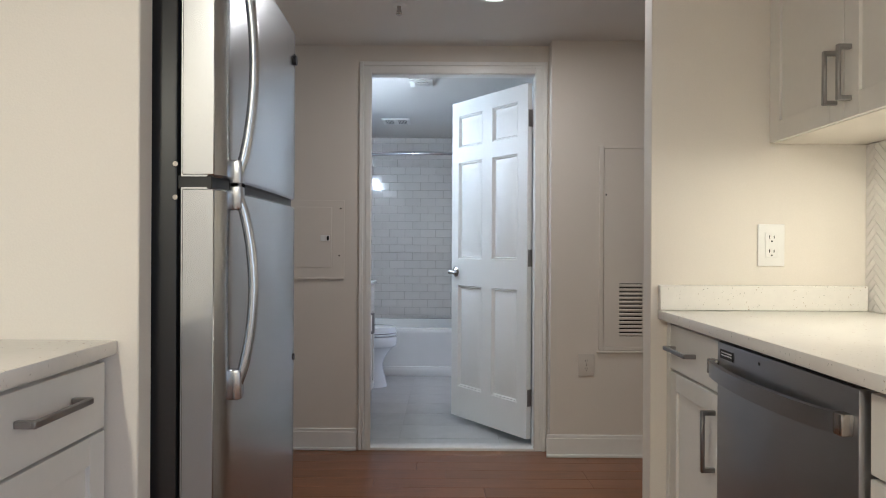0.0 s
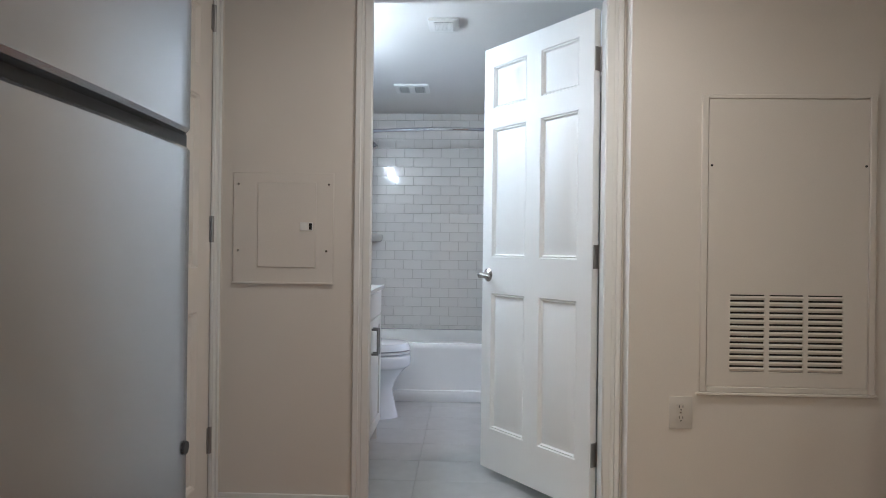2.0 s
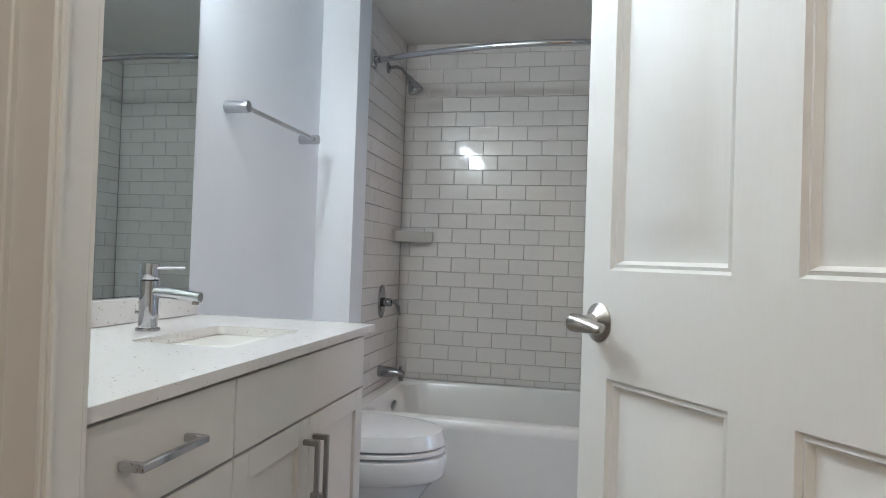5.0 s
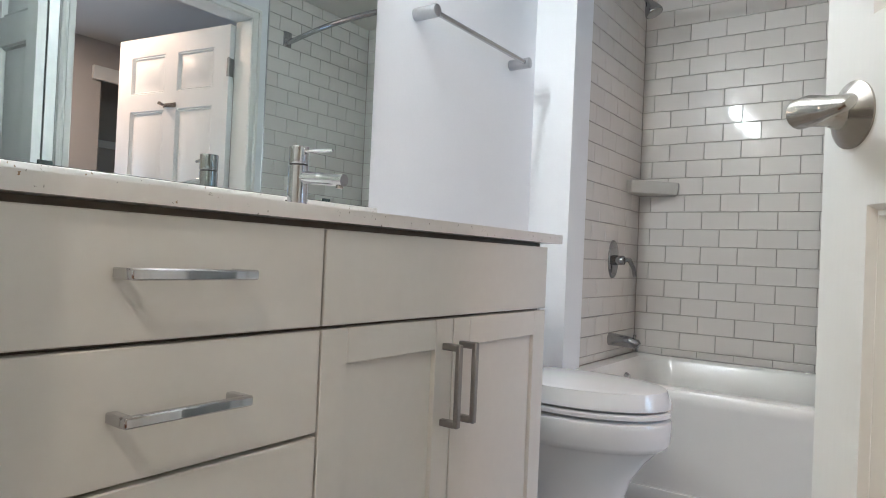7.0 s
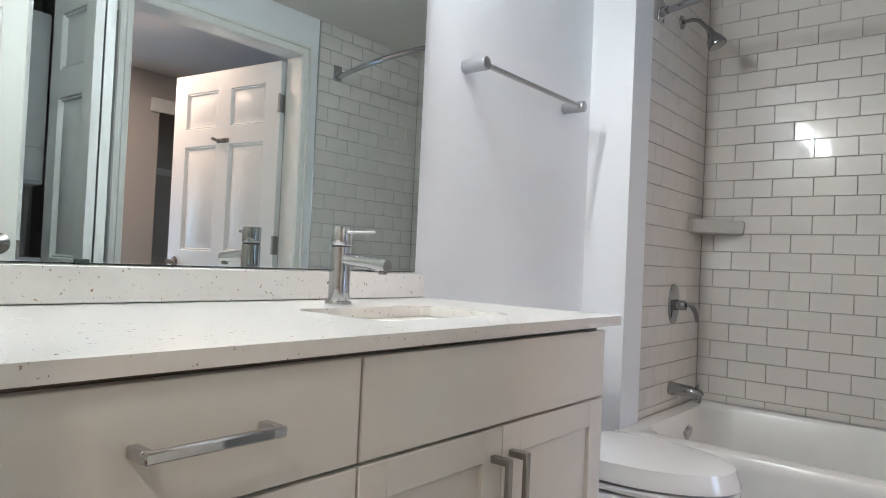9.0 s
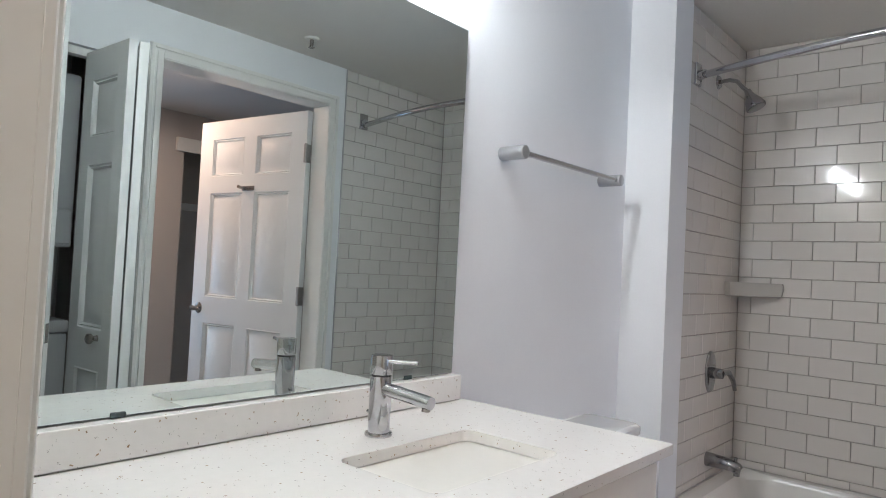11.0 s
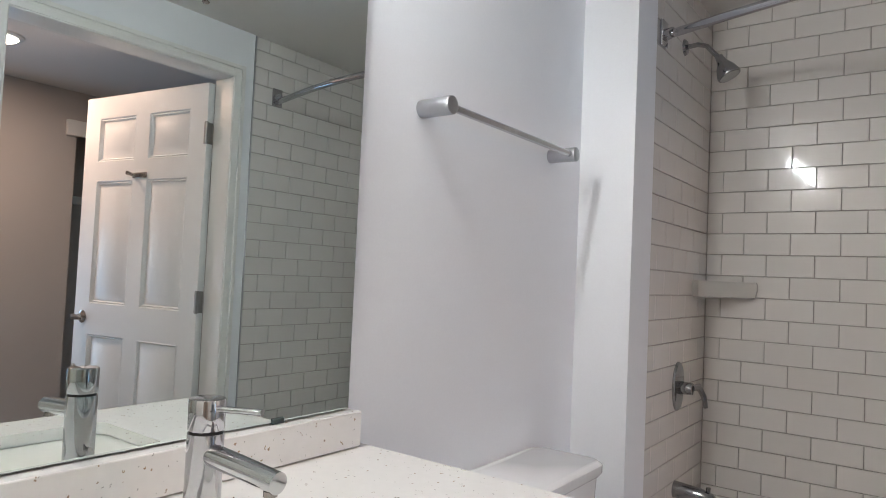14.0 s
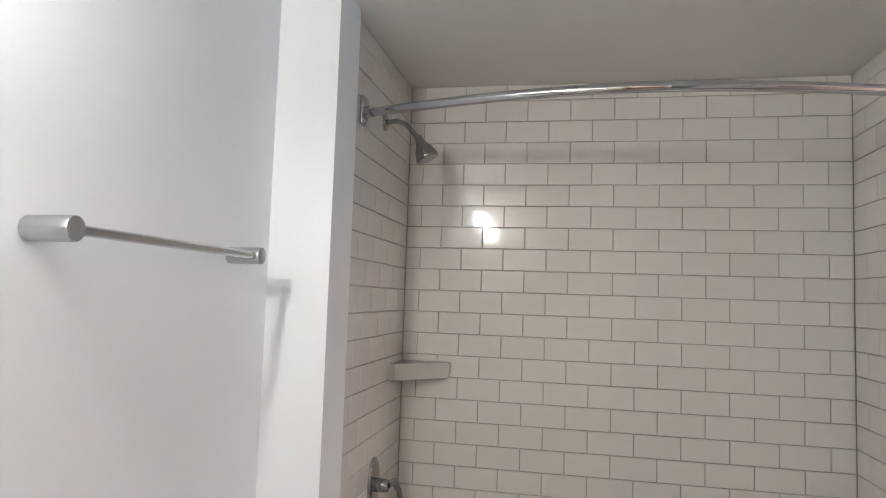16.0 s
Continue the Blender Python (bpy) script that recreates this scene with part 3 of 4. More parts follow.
def outlet(x0, x1, z0, z1, y, label, decora):
    """A double socket with its cover plate, on a wall that faces the kitchen."""
    o = thing("wall_outlet", ((x0 + x1) / 2, y, z0), label, "outlet", "wall outlets")
    tone = WHITE if decora else ALMOND
    plate = part("cover_plate", boxed((x0, y - 0.006, z0), (x1, y, z1), 0.003, 2), tone, o)
    cx, cz, s = (x0 + x1) / 2, (z0 + z1) / 2, (z1 - z0) / 0.12
    if decora:
        part("insert", boxed((cx - 0.018 * s, y - 0.0085, cz - 0.035 * s), (cx + 0.018 * s, y - 0.006, cz + 0.035 * s), 0.001), WHITE, plate)
    for dz in (-0.02 * s, 0.02 * s):
        if not decora:
            part("receptacle", rodded((cx, y - 0.006, cz + dz), (cx, y - 0.009, cz + dz), 0.0155 * s, 0.015 * s, 20), tone, plate)
        for dx, hh in ((-0.0065, 0.005), (0.0065, 0.004)):
            part("slot", boxed((cx + dx * s - 0.0012, y - 0.0096, cz + dz + 0.003 * s - hh * s), (cx + dx * s + 0.0012, y - 0.0084, cz + dz + 0.003 * s + hh * s)), BLACK, plate)
        part("earth_hole", rodded((cx, y - 0.0084, cz + dz - 0.009 * s), (cx, y - 0.0096, cz + dz - 0.009 * s), 0.0025 * s, seg=8), BLACK, plate)
    if not decora:
        part("screw", rodded((cx, y - 0.006, cz), (cx, y - 0.0075, cz), 0.003, seg=8), NICKEL, plate)
    return o


outlet(0.777, 0.866, 0.452, 0.578, YR, "almond double socket on the hall wall", False)
outlet(1.055, 1.143, 1.112, 1.250, 2.465, "white double socket above the kitchen worktop", True)


def ceiling_disc(name, x, y, z, label):
    o = thing(name, (x, y, z), label, "ceiling light")
    part("rim", loft([[(x + r * math.cos(a), y + r * math.sin(a), z - h) for a in [k * math.pi / 20 for k in range(40)]] for r, h in ((0.115, 0), (0.112, 0.008), (0.092, 0.014), (0.088, 0.012))]), WHITE, o)
    part("diffuser", rodded((x, y, z - 0.011), (x, y, z - 0.0145), 0.09, 0.086, 40), GLOW, o, "glowing round diffuser")


ceiling_disc("ceiling_light", 0.25, 3.28, ZH, "round white flush ceiling light glowing warm in the hall")
ceiling_disc("ceiling_light", 1.77, 5.68, ZC, "round white flush ceiling light glowing in the next room")


def sprinkler(x, y, z):
    o = thing("fire_sprinkler", (x, y, z), "small chrome pendent fire sprinkler in the ceiling", "sprinkler", "sprinklers")
    part("escutcheon", rodded((x, y, z), (x, y, z - 0.008), 0.036, 0.028, 24), WHITE, o)
    part("stem", rodded((x, y, z - 0.008), (x, y, z - 0.035), 0.010, 0.008, 12), NICKEL, o)
    part("deflector", rodded((x, y, z - 0.045), (x, y, z - 0.048), 0.016, 0.014, 16), NICKEL, o)
    part("yoke", joined(((x - 0.012, y - 0.002, z - 0.046), (x - 0.008, y + 0.002, z - 0.03)), ((x + 0.008, y - 0.002, z - 0.046), (x + 0.012, y + 0.002, z - 0.03)),
                        ((x - 0.012, y - 0.002, z - 0.032), (x + 0.012, y + 0.002, z - 0.028))), NICKEL, o)


sprinkler(-0.20, 3.46, ZH)
sprinkler(0.405, 5.93, ZC)


def ceiling_vent(x0, x1, y0, y1, label, halves):
    o = thing("ceiling_vent", ((x0 + x1) / 2, (y0 + y1) / 2, ZC), label, "vent")
    part("frame", boxed((x0, y0, ZC - 0.016), (x1, y1, ZC), 0.005, 2), WHITE, o)
    m = 0.03
    part("opening", boxed((x0 + m, y0 + m, ZC - 0.0175), (x1 - m, y1 - m, ZC - 0.0165)), DARK, o, "black sheet as shade between slats")
    n = 14
    for k in range(n):
        xx = x0 + m + (k + 0.5) * (x1 - x0 - 2 * m) / n
        if halves and abs(xx - (x0 + x1) / 2) < 0.018:
            part("slat", boxed((xx - 0.009, y0 + m, ZC - 0.021), (xx + 0.009, y1 - m, ZC - 0.0172), 0.001), WHITE, o)
        else:
            part("slat", boxed((xx - 0.0035, y0 + m, ZC - 0.021), (xx + 0.0035, y1 - m, ZC - 0.0172), 0.001), WHITE, o)


ceiling_vent(-0.548, -0.300, 6.13, 6.37, "white square exhaust fan grille in the bathroom ceiling", True)
ceiling_vent(-0.225, -0.065, 4.78, 4.96, "white small air supply grille in the bathroom ceiling", False)

# ---- kitchen ----
KZ = 0.967
ref = thing("refrigerator", (-0.95, 2.15, 0), "stainless steel top-freezer refrigerator with black sides and bowed handles", "refrigerator")
RX, RY0, RY1, RZ, RG = -0.468, 1.775, 2.545, 1.885, 1.312
part("body", boxed((-1.36, RY0 + 0.003, 0.03), (-0.575, RY1 - 0.003, RZ - 0.02), 0.006, 2), BLACK, ref, "black textured cabinet")


def bowed_door(z0, z1):
    """A stainless door skin with a gently bowed front and rounded edges."""
    n, rings = 18, []
    for k in range(n + 1):
        f = k / n
        y = RY0 + f * (RY1 - RY0)
        bow = 0.012 * (1 - (2 * f - 1) ** 2) - 0.022 * max(0, abs(2 * f - 1) - 0.90) / 0.10
        x = RX - 0.012 + bow
        rings.append([(-0.565, y, z0), (x - 0.006, y, z0), (x, y, z0 + 0.006), (x, y, z1 - 0.006), (x - 0.006, y, z1), (-0.565, y, z1)])
    return loft(rings)


for nm, z0, z1 in (("freezer_door", RG + 0.012, RZ), ("fridge_door", 0.07, RG - 0.012)):
    d = part(nm, bowed_door(z0, z1), STEEL, ref, "brushed stainless steel door")
    part("door_edge", boxed((-0.562, RY0 - 0.002, z0 + 0.004), (RX - 0.022, RY0 + 0.004, z1 - 0.004), 0.002), STEEL, d)
    h0, h1 = (z0 + 0.012, z1 - 0.02) if nm == "freezer_door" else (z1 - 0.46, z1 - 0.012)
    yh = RY0 + 0.082
    pts = []
    for k in range(13):
        f = k / 12
        pts.append((RX + 0.006 + 0.034 * math.sin(math.pi * f) ** 0.7, yh + 0.012 * math.sin(math.pi * f), h0 + f * (h1 - h0)))
    hd = part("handle", tube(pts, 0.0125, 12), STEEL, d, "bowed stainless handle")
    for z in (h0, h1):
        part("handle_foot", boxed((RX - 0.012, yh - 0.018, z - 0.035), (RX + 0.018, yh + 0.018, z + 0.035), 0.006, 2), STEEL, hd)
    part("hinge_pin", rodded((RX - 0.012, RY1 - 0.05, 0.80 if nm == "fridge_door" else RZ - 0.085), (RX - 0.006, RY1 - 0.05, 0.80 if nm == "fridge_door" else RZ - 0.085), 0.012, 0.011, 14), BLACK, d)
part("gasket", boxed((-0.575, RY0 + 0.006, RG - 0.016), (RX - 0.03, RY1 - 0.006, RG + 0.016), 0.002), BLACK, ref, "black door gasket")
part("toe_grille", boxed((-0.575, RY0 + 0.01, 0.0), (-0.54, RY1 - 0.01, 0.06), 0.003), BLACK, ref)
for z in (RG - 0.035, RG + 0.04):
    part("cover_screw", rodded((-0.578, RY0 + 0.003, z), (-0.578, RY0 - 0.001, z), 0.006, seg=10), NICKEL, ref)
part("badge", rodded((RX - 0.02, RY1 - 0.07, RZ - 0.10), (RX + 0.002, RY1 - 0.07, RZ - 0.10), 0.016, seg=20), BLACK, ref, "small round dark badge")


def bar_pull(parent, a, b, out, mat=PULL, w=0.013):
    """Square bar pull between two feet at a and b; out: the way it stands off."""
    a, b, out = Vector(a), Vector(b), Vector(out)
    along = (b - a).normalized()
    bm = bmesh.new()
    for lo, hi in ((a - along * w / 2 + out * 0.028, b + along * w / 2 + out * 0.028),):
        e = Vector((abs(out.y) + abs(out.x) * 0, abs(out.x), 0)) if abs(along.z) > 0.5 else Vector((0, 0, 1))
        lo2, hi2 = lo - e * w / 2, hi + e * w / 2 + out * 0.010
        box(bm, lo2, hi2, 0.002)
    for p in (a, b):
        e = Vector((0, 1, 0)) if abs(along.z) > 0.5 and abs(out.x) > 0.5 else Vector((0, 0, 1))
        box(bm, p - along * w / 2 - e * w / 2, p + along * w / 2 + e * w / 2 + out * 0.030, 0.0015)
    return part("pull", bm, mat, parent, "brushed metal bar pull")


def front(name, lo, hi, out, mat, parent, shaker, t=0.019, rail=0.058):
    """A cabinet front lying in an x plane, out = +1 or -1: slab or framed panel."""
    x, y0, z0 = lo
    _, y1, z1 = hi
    if not shaker:
        return part(name, boxed((x, y0, z0), (x + out * t, y1, z1), 0.0015), mat, parent)
    leaf = part(name, boxed((x, y0 + rail - 0.002, z0 + rail - 0.002), (x + out * (t - 0.009), y1 - rail + 0.002, z1 - rail + 0.002)), mat, parent)
    for nm, a, b in (("stile", (y0, z0), (y0 + rail, z1)), ("stile", (y1 - rail, z0), (y1, z1)),
                     ("rail", (y0 + rail, z0), (y1 - rail, z0 + rail)), ("rail", (y0 + rail, z1 - rail), (y1 - rail, z1))):
        part(nm, boxed((x, a[0], a[1]), (x + out * t, b[0], b[1]), 0.0012), mat, leaf)
    return leaf


FX = 0.76
kb = thing("base_cabinet", (1.09, 2.24, 0), "cream shaker base cabinet with drawer and door beside the dishwasher", "cabinet", "kitchen base cabinets")
part("body", boxed((FX + 0.02, 2.040, 0.10), (1.40, 2.462, KZ - 0.03)), CAB, kb)
part("filler", boxed((FX, 2.432, 0.10), (FX + 0.02, 2.462, KZ - 0.032)), CAB, kb)
part("plinth", boxed((FX + 0.07, 2.040, 0), (1.40, 2.462, 0.10)), CAB_SHADE, kb)
dr = front("drawer", (FX + 0.0195, 2.043, 0.782), (0, 2.430, KZ - 0.045), -1, CAB, kb, False)
bar_pull(dr, (FX, 2.385, 0.853), (FX, 2.215, 0.853), (-1, 0, 0))
dd = front("door", (FX + 0.0195, 2.043, 0.115), (0, 2.430, 0.774), -1, CAB, kb, True)
bar_pull(dd, (FX, 2.075, 0.725), (FX, 2.075, 0.57), (-1, 0, 0))

dw = thing("dishwasher", (1.08, 1.735, 0), "stainless steel dishwasher with a bowed bar handle", "dishwasher")
part("tub_body", boxed((FX + 0.03, 1.44, 0.10), (1.38, 2.030, KZ - 0.035)), BLACK, dw)
dwd = part("door", boxed((FX - 0.012, 1.437, 0.14), (FX + 0.03, 2.033, 0.925), 0.004, 2), DWSTEEL, dw, "dark brushed stainless door")
part("control_edge", boxed((FX - 0.006, 1.439, 0.9255), (FX + 0.03, 2.031, KZ - 0.034), 0.002), BLACK, dw, "black control strip along the top edge")
part("sensor", rodded((FX - 0.0118, 1.80, 0.905), (FX - 0.0132, 1.80, 0.905), 0.004, seg=10), BLACK, dwd)
part("kick_plate", boxed((FX + 0.05, 1.44, 0.0), (FX + 0.07, 2.03, 0.13)), BLACK, dw)
pts = [(FX - 0.022 - 0.042 * math.sin(math.pi * k / 14) ** 0.55, 1.462 + k / 14 * 0.575, 0.858) for k in range(15)]
hnd = loft([[(x - 0.008, y, z - 0.019), (x + 0.006, y, z - 0.019), (x + 0.006, y, z + 0.019), (x - 0.008, y, z + 0.019)] for x, y, z in pts])
hh = part("handle", hnd, DWSTEEL, dwd, "bowed flat stainless handle")
for y in (1.465, 2.032):
    part("handle_end", boxed((FX - 0.036, y - 0.016, 0.838), (FX - 0.012, y + 0.012, 0.878), 0.004, 2), NICKEL, hh)
part("maker_plate", boxed((FX - 0.0135, 1.935, 0.885), (FX - 0.012, 2.01, 0.908)), BLACK, dwd, "small dark plate with two pale lines")
for z in (0.893, 0.900):
    part("plate_line", boxed((FX - 0.0142, 1.942, z), (FX - 0.0134, 2.003, z + 0.003)), WHITE, dwd)

kb2 = thing("base_cabinet", (1.09, 0.8, 0), "cream shaker base cabinets run on past the dishwasher", "cabinet", "kitchen base cabinets")
part("body", boxed((FX + 0.02, 0.2, 0.10), (1.40, 1.430, KZ - 0.03)), CAB, kb2)
part("plinth", boxed((FX + 0.07, 0.2, 0), (1.40, 1.430, 0.10)), CAB_SHADE, kb2)
for y0 in (0.82, 0.21):
    front("drawer", (FX + 0.0195, y0, 0.782), (0, y0 + 0.605, KZ - 0.045), -1, CAB, kb2, False)
    front("door", (FX + 0.0195, y0, 0.115), (0, y0 + 0.605, 0.774), -1, CAB, kb2, True)
solid("worktop", boxed((0.728, 0.2, KZ - 0.03), (1.412, 2.463, KZ), 0.003, 2), KSTONE, "cream speckled quartz worktop over dishwasher and cabinets", "worktop")
solid("backsplash_strip", boxed((0.730, 2.440, KZ + 0.0005), (1.405, 2.4645, KZ + 0.082), 0.002), KSTONE, "cream speckled quartz upstand on the worktop", "backsplash")

uc = thing("upper_cabinet", (1.25, 1.65, 1.512), "greige shaker wall cabinets with bar pulls", "cabinet")
UX = 1.092
part("body", boxed((UX + 0.02, 0.6, 1.530), (1.417, 2.4645, 2.33)), UPPER, uc)
part("bottom", boxed((UX + 0.016, 0.6, 1.514), (1.417, 2.4645, 1.530)), WALL, uc, "pale cabinet underside")
for k, (y0, y1) in enumerate(((2.062, 2.462), (1.656, 2.058), (1.25, 1.652), (0.844, 1.246))):
    d = front("door", (UX + 0.0195, y0, 1.516), (0, y1, 2.32), -1, UPPER, uc, True, rail=0.062)
    ys = y0 + 0.03 if k % 2 == 0 else y1 - 0.03
    bar_pull(d, (UX, ys, 1.565), (UX, ys, 1.70), (-1, 0, 0))

lb = thing("base_cabinet", (-0.98, 1.1, 0), "white shaker base cabinets with drawers beside the refrigerator wall", "cabinet", "kitchen base cabinets")
part("body", boxed((-1.31, 0.1, 0.10), (-0.707, 1.688, KZ - 0.03)), CAB, lb)
part("plinth", boxed((-1.31, 0.1, 0), (-0.77, 1.688, 0.10)), CAB_SHADE, lb)
for y0, y1 in ((1.16, 1.684), (0.55, 1.155)):
    d = front("drawer", (-0.7065, y0, 0.784), (0, y1, KZ - 0.045), 1, CAB, lb, False)
    bar_pull(d, (-0.687, y1 - 0.29, 0.866), (-0.687, y1 - 0.12, 0.866), (1, 0, 0))
    front("door", (-0.7065, y0, 0.115), (0, y1, 0.778), 1, CAB, lb, True)
solid("worktop", boxed((-1.318, 0.1, KZ - 0.03), (-0.664, 1.689, KZ), 0.003, 2), KSTONE, "cream speckled quartz worktop beside the refrigerator wall", "worktop")

# ---- bathroom vanity ----
VX, VZ = -0.513, 0.917
van = thing("vanity_cabinet", (-0.80, 4.75, 0), "pale grey-white vanity with three drawers and two shaker doors", "vanity")
VY0, VY1 = 4.194, 5.318
part("body", boxed((WX + 0.004, VY0, 0.10), (VX - 0.022, VY1, VZ - 0.024)), CAB, van)
part("end_panel", boxed((WX + 0.004, VY1 - 0.0005, 0.0), (VX - 0.020, VY1 + 0.001, VZ - 0.024)), CAB, van)
part("plinth", boxed((WX + 0.004, VY0, 0), (VX - 0.08, VY1 - 0.004, 0.10)), CAB, van)
# thin dark sheet painted as the shade in the gaps
part("shadow_gap", boxed((VX - 0.0225, VY0 + 0.002, 0.11), (VX - 0.0200, VY1 - 0.003, VZ - 0.022)), CAB_SHADE, van, "dark sheet standing in for shade between fronts")
for k, (z0, z1) in enumerate(((0.7505, 0.886), (0.604, 0.7455), (0.360, 0.599), (0.115, 0.355))):
    d = front("drawer", (VX - 0.0195, VY0 + 0.001, z0), (0, 4.6245, z1), 1, CAB, van, False)
    zc = (0.823, 0.676, 0.48, 0.235)[k]
    bar_pull(d, (VX, 4.334, zc), (VX, 4.478, zc), (1, 0, 0), CHROME, 0.012)
front("false_front", (VX - 0.0195, 4.6285, 0.7505), (0, VY1 - 0.001, 0.886), 1, CAB, van, False)
for (y0, y1), yh in (((4.6285, 4.952), 4.924), ((4.955, VY1 - 0.001), 4.976)):
    d = front("door", (VX - 0.0195, y0, 0.115), (0, y1, 0.7455), 1, CAB, van, True, rail=0.052)
    bar_pull(d, (VX, yh, 0.566), (VX, yh, 0.698), (1, 0, 0), PULL, 0.012)

# worktop with the basin cut-out
CY0, CY1, CX1 = 4.188, 5.366, -0.500
SX0, SX1, SY0, SY1 = -0.838, -0.612, 4.765, 5.115
bm = bmesh.new()


def rounded(x0, x1, y0, y1, r, z, n=5):
    out = []
    for cx, cy, a0 in ((x1 - r, y1 - r, 0), (x0 + r, y1 - r, 90), (x0 + r, y0 + r, 180), (x1 - r, y0 + r, 270)):
        out += [(cx + r * math.cos(radians(a0 + 90 * k / n)), cy + r * math.sin(radians(a0 + 90 * k / n)), z) for k in range(n + 1)]
    return out


outer_ring = lambda z: rounded(WX + 0.002, CX1, CY0, CY1, 0.004, z)
inner_ring = lambda z: rounded(SX0, SX1, SY0, SY1, 0.022, z)
rings = [[bm.verts.new(p) for p in ring] for ring in (inner_ring(VZ), outer_ring(VZ - 0.0015), outer_ring(VZ - 0.0215), inner_ring(VZ - 0.0215))]
for i in range(4):
    a, b = rings[i], rings[(i + 1) % 4]
    for k in range(len(a)):
        bm.faces.new((a[k], a[(k + 1) % len(a)], b[(k + 1) % len(a)], b[k]))
solid("worktop", bm, STONE, "white speckled quartz vanity top with basin cut-out", "worktop")
solid("vanity_upstand", boxed((WX + 0.002, CY0, VZ + 0.0005), (-1.045, 5.345, 0.980), 0.002), STONE, "white speckled quartz upstand behind the basin", "backsplash")
basin = thing("basin", (-0.725, 4.94, VZ - 0.15), "white rectangular undermount porcelain basin", "sink")
rr = [rounded(SX0 - 0.02, SX1 + 0.02, SY0 - 0.02, SY1 + 0.02, 0.03, VZ - 0.022), rounded(SX0 - 0.003, SX1 + 0.003, SY0 - 0.003, SY1 + 0.003, 0.024, VZ - 0.022),
      rounded(SX0, SX1, SY0, SY1, 0.03, VZ - 0.05), rounded(SX0 + 0.008, SX1 - 0.008, SY0 + 0.01, SY1 - 0.01, 0.04, VZ - 0.12),
      rounded(SX0 + 0.035, SX1 - 0.035, SY0 + 0.04, SY1 - 0.04, 0.04, VZ - 0.138), rounded(SX0 + 0.09, SX1 - 0.09, SY0 + 0.15, SY1 - 0.15, 0.02, VZ - 0.142)]
bm = loft(rr, False)
bm.faces.new([v for v in bm.verts if abs(v.co.z - (VZ - 0.142)) < 1e-5])
part("bowl", bm, CERAMIC, basin)
part("drain", rodded((-0.725, 4.94, VZ - 0.142), (-0.725, 4.94, VZ - 0.138), 0.022, 0.02, 20), CHROME, basin, "chrome drain")
part("overflow", rodded((SX1 - 0.006, 4.94, VZ - 0.06), (SX1 - 0.0015, 4.94, VZ - 0.06), 0.011, seg=14), BLACK, basin, "dark overflow hole")

fc = thing("faucet", (-0.912, 4.932, VZ), "chrome single-lever basin faucet with straight spout", "faucet")
fx, fy = -0.912, 4.932
part("base_ring", rodded((fx, fy, VZ), (fx, fy, VZ + 0.008), 0.0275, 0.0265, 32, 0.002), CHROME, fc)
fb = part("body", rodded((fx, fy, VZ + 0.008), (fx, fy, VZ + 0.116), 0.0215, None, 32), CHROME, fc)
part("collar", rodded((fx, fy, VZ + 0.116), (fx, fy, VZ + 0.119), 0.0195, None, 32), BLACK, fb, "dark joint line")
cap = part("handle_cap", rodded((fx, fy, VZ + 0.119), (fx, fy, VZ + 0.157), 0.0215, None, 32, 0.002), CHROME, fc)
part("lever", tube([(fx + 0.018, fy, VZ + 0.146), (fx + 0.045, fy + 0.01, VZ + 0.147), (fx + 0.078, fy + 0.02, VZ + 0.148)], [0.0042, 0.004, 0.004], 12), CHROME, cap, "thin chrome lever")
part("spout", tube([(fx + 0.012, fy, VZ + 0.092), (fx + 0.06, fy + 0.003, VZ + 0.088), (fx + 0.128, fy + 0.006, VZ + 0.082)], [0.0135, 0.013, 0.0125], 24), CHROME, fc, "straight round spout")
part("aerator", rodded((fx + 0.116, fy + 0.006, VZ + 0.072), (fx + 0.116, fy + 0.006, VZ + 0.066), 0.008, seg=14), NICKEL, fc)
part("lift_rod", tube([(fx - 0.018, fy, VZ + 0.04), (fx - 0.034, fy, VZ + 0.042)], 0.0035, 10), CHROME, fc)

mir = thing("wall_mirror", (WX, 4.75, 0.982), "large frameless wall mirror above the vanity", "mirror")
part("backing", boxed((WX, 4.192, 0.982), (WX + 0.013, 5.333, 1.872)), GLASS_EDGE, mir, "dark mirror edge")
part("silvered_glass", boxed((WX + 0.0132, 4.1925, 0.9835), (WX + 0.017, 5.3315, 1.8705)), MIRROR, mir)
for y in (4.5, 5.17):
    part("clip", boxed((WX + 0.0005, y - 0.012, 0.981), (WX + 0.020, y + 0.012, 0.990), 0.001), GLASS_EDGE, mir, "small dark mirror clip")

vl = thing("vanity_light", (WX, 4.76, 2.09), "three-lamp vanity light bar above the mirror", "wall light")
part("back_plate", boxed((WX, 4.23, 2.01), (WX + 0.03, 5.23, 2.09), 0.006, 2), CHROME, vl)
for y in (4.37, 4.73, 5.09):
    part("arm", rodded((WX + 0.028, y, 2.05), (WX + 0.095, y, 2.05), 0.012, seg=14), CHROME, vl)
    part("shade", tube([(WX + 0.140, y, z) for z in (2.015, 2.02, 2.05, 2.08, 2.085)], [0.015, 0.019, 0.020, 0.019, 0.015], 24), GLOWC, vl, "glowing frosted glass shade")

tb = thing("towel_bar", (WX, 5.81, 1.582), "chrome towel bar with round posts on the wall", "towel bar")
for y in (5.525, 6.105):
    part("post", rodded((WX, y, 1.580), (WX + 0.082, y, 1.580), 0.0195, None, 28, 0.002), ALU, tb, "round satin post")
part("bar", rodded((WX + 0.068, 5.53, 1.580), (WX + 0.068, 6.10, 1.580), 0.0085, None, 16), CHROME, tb)

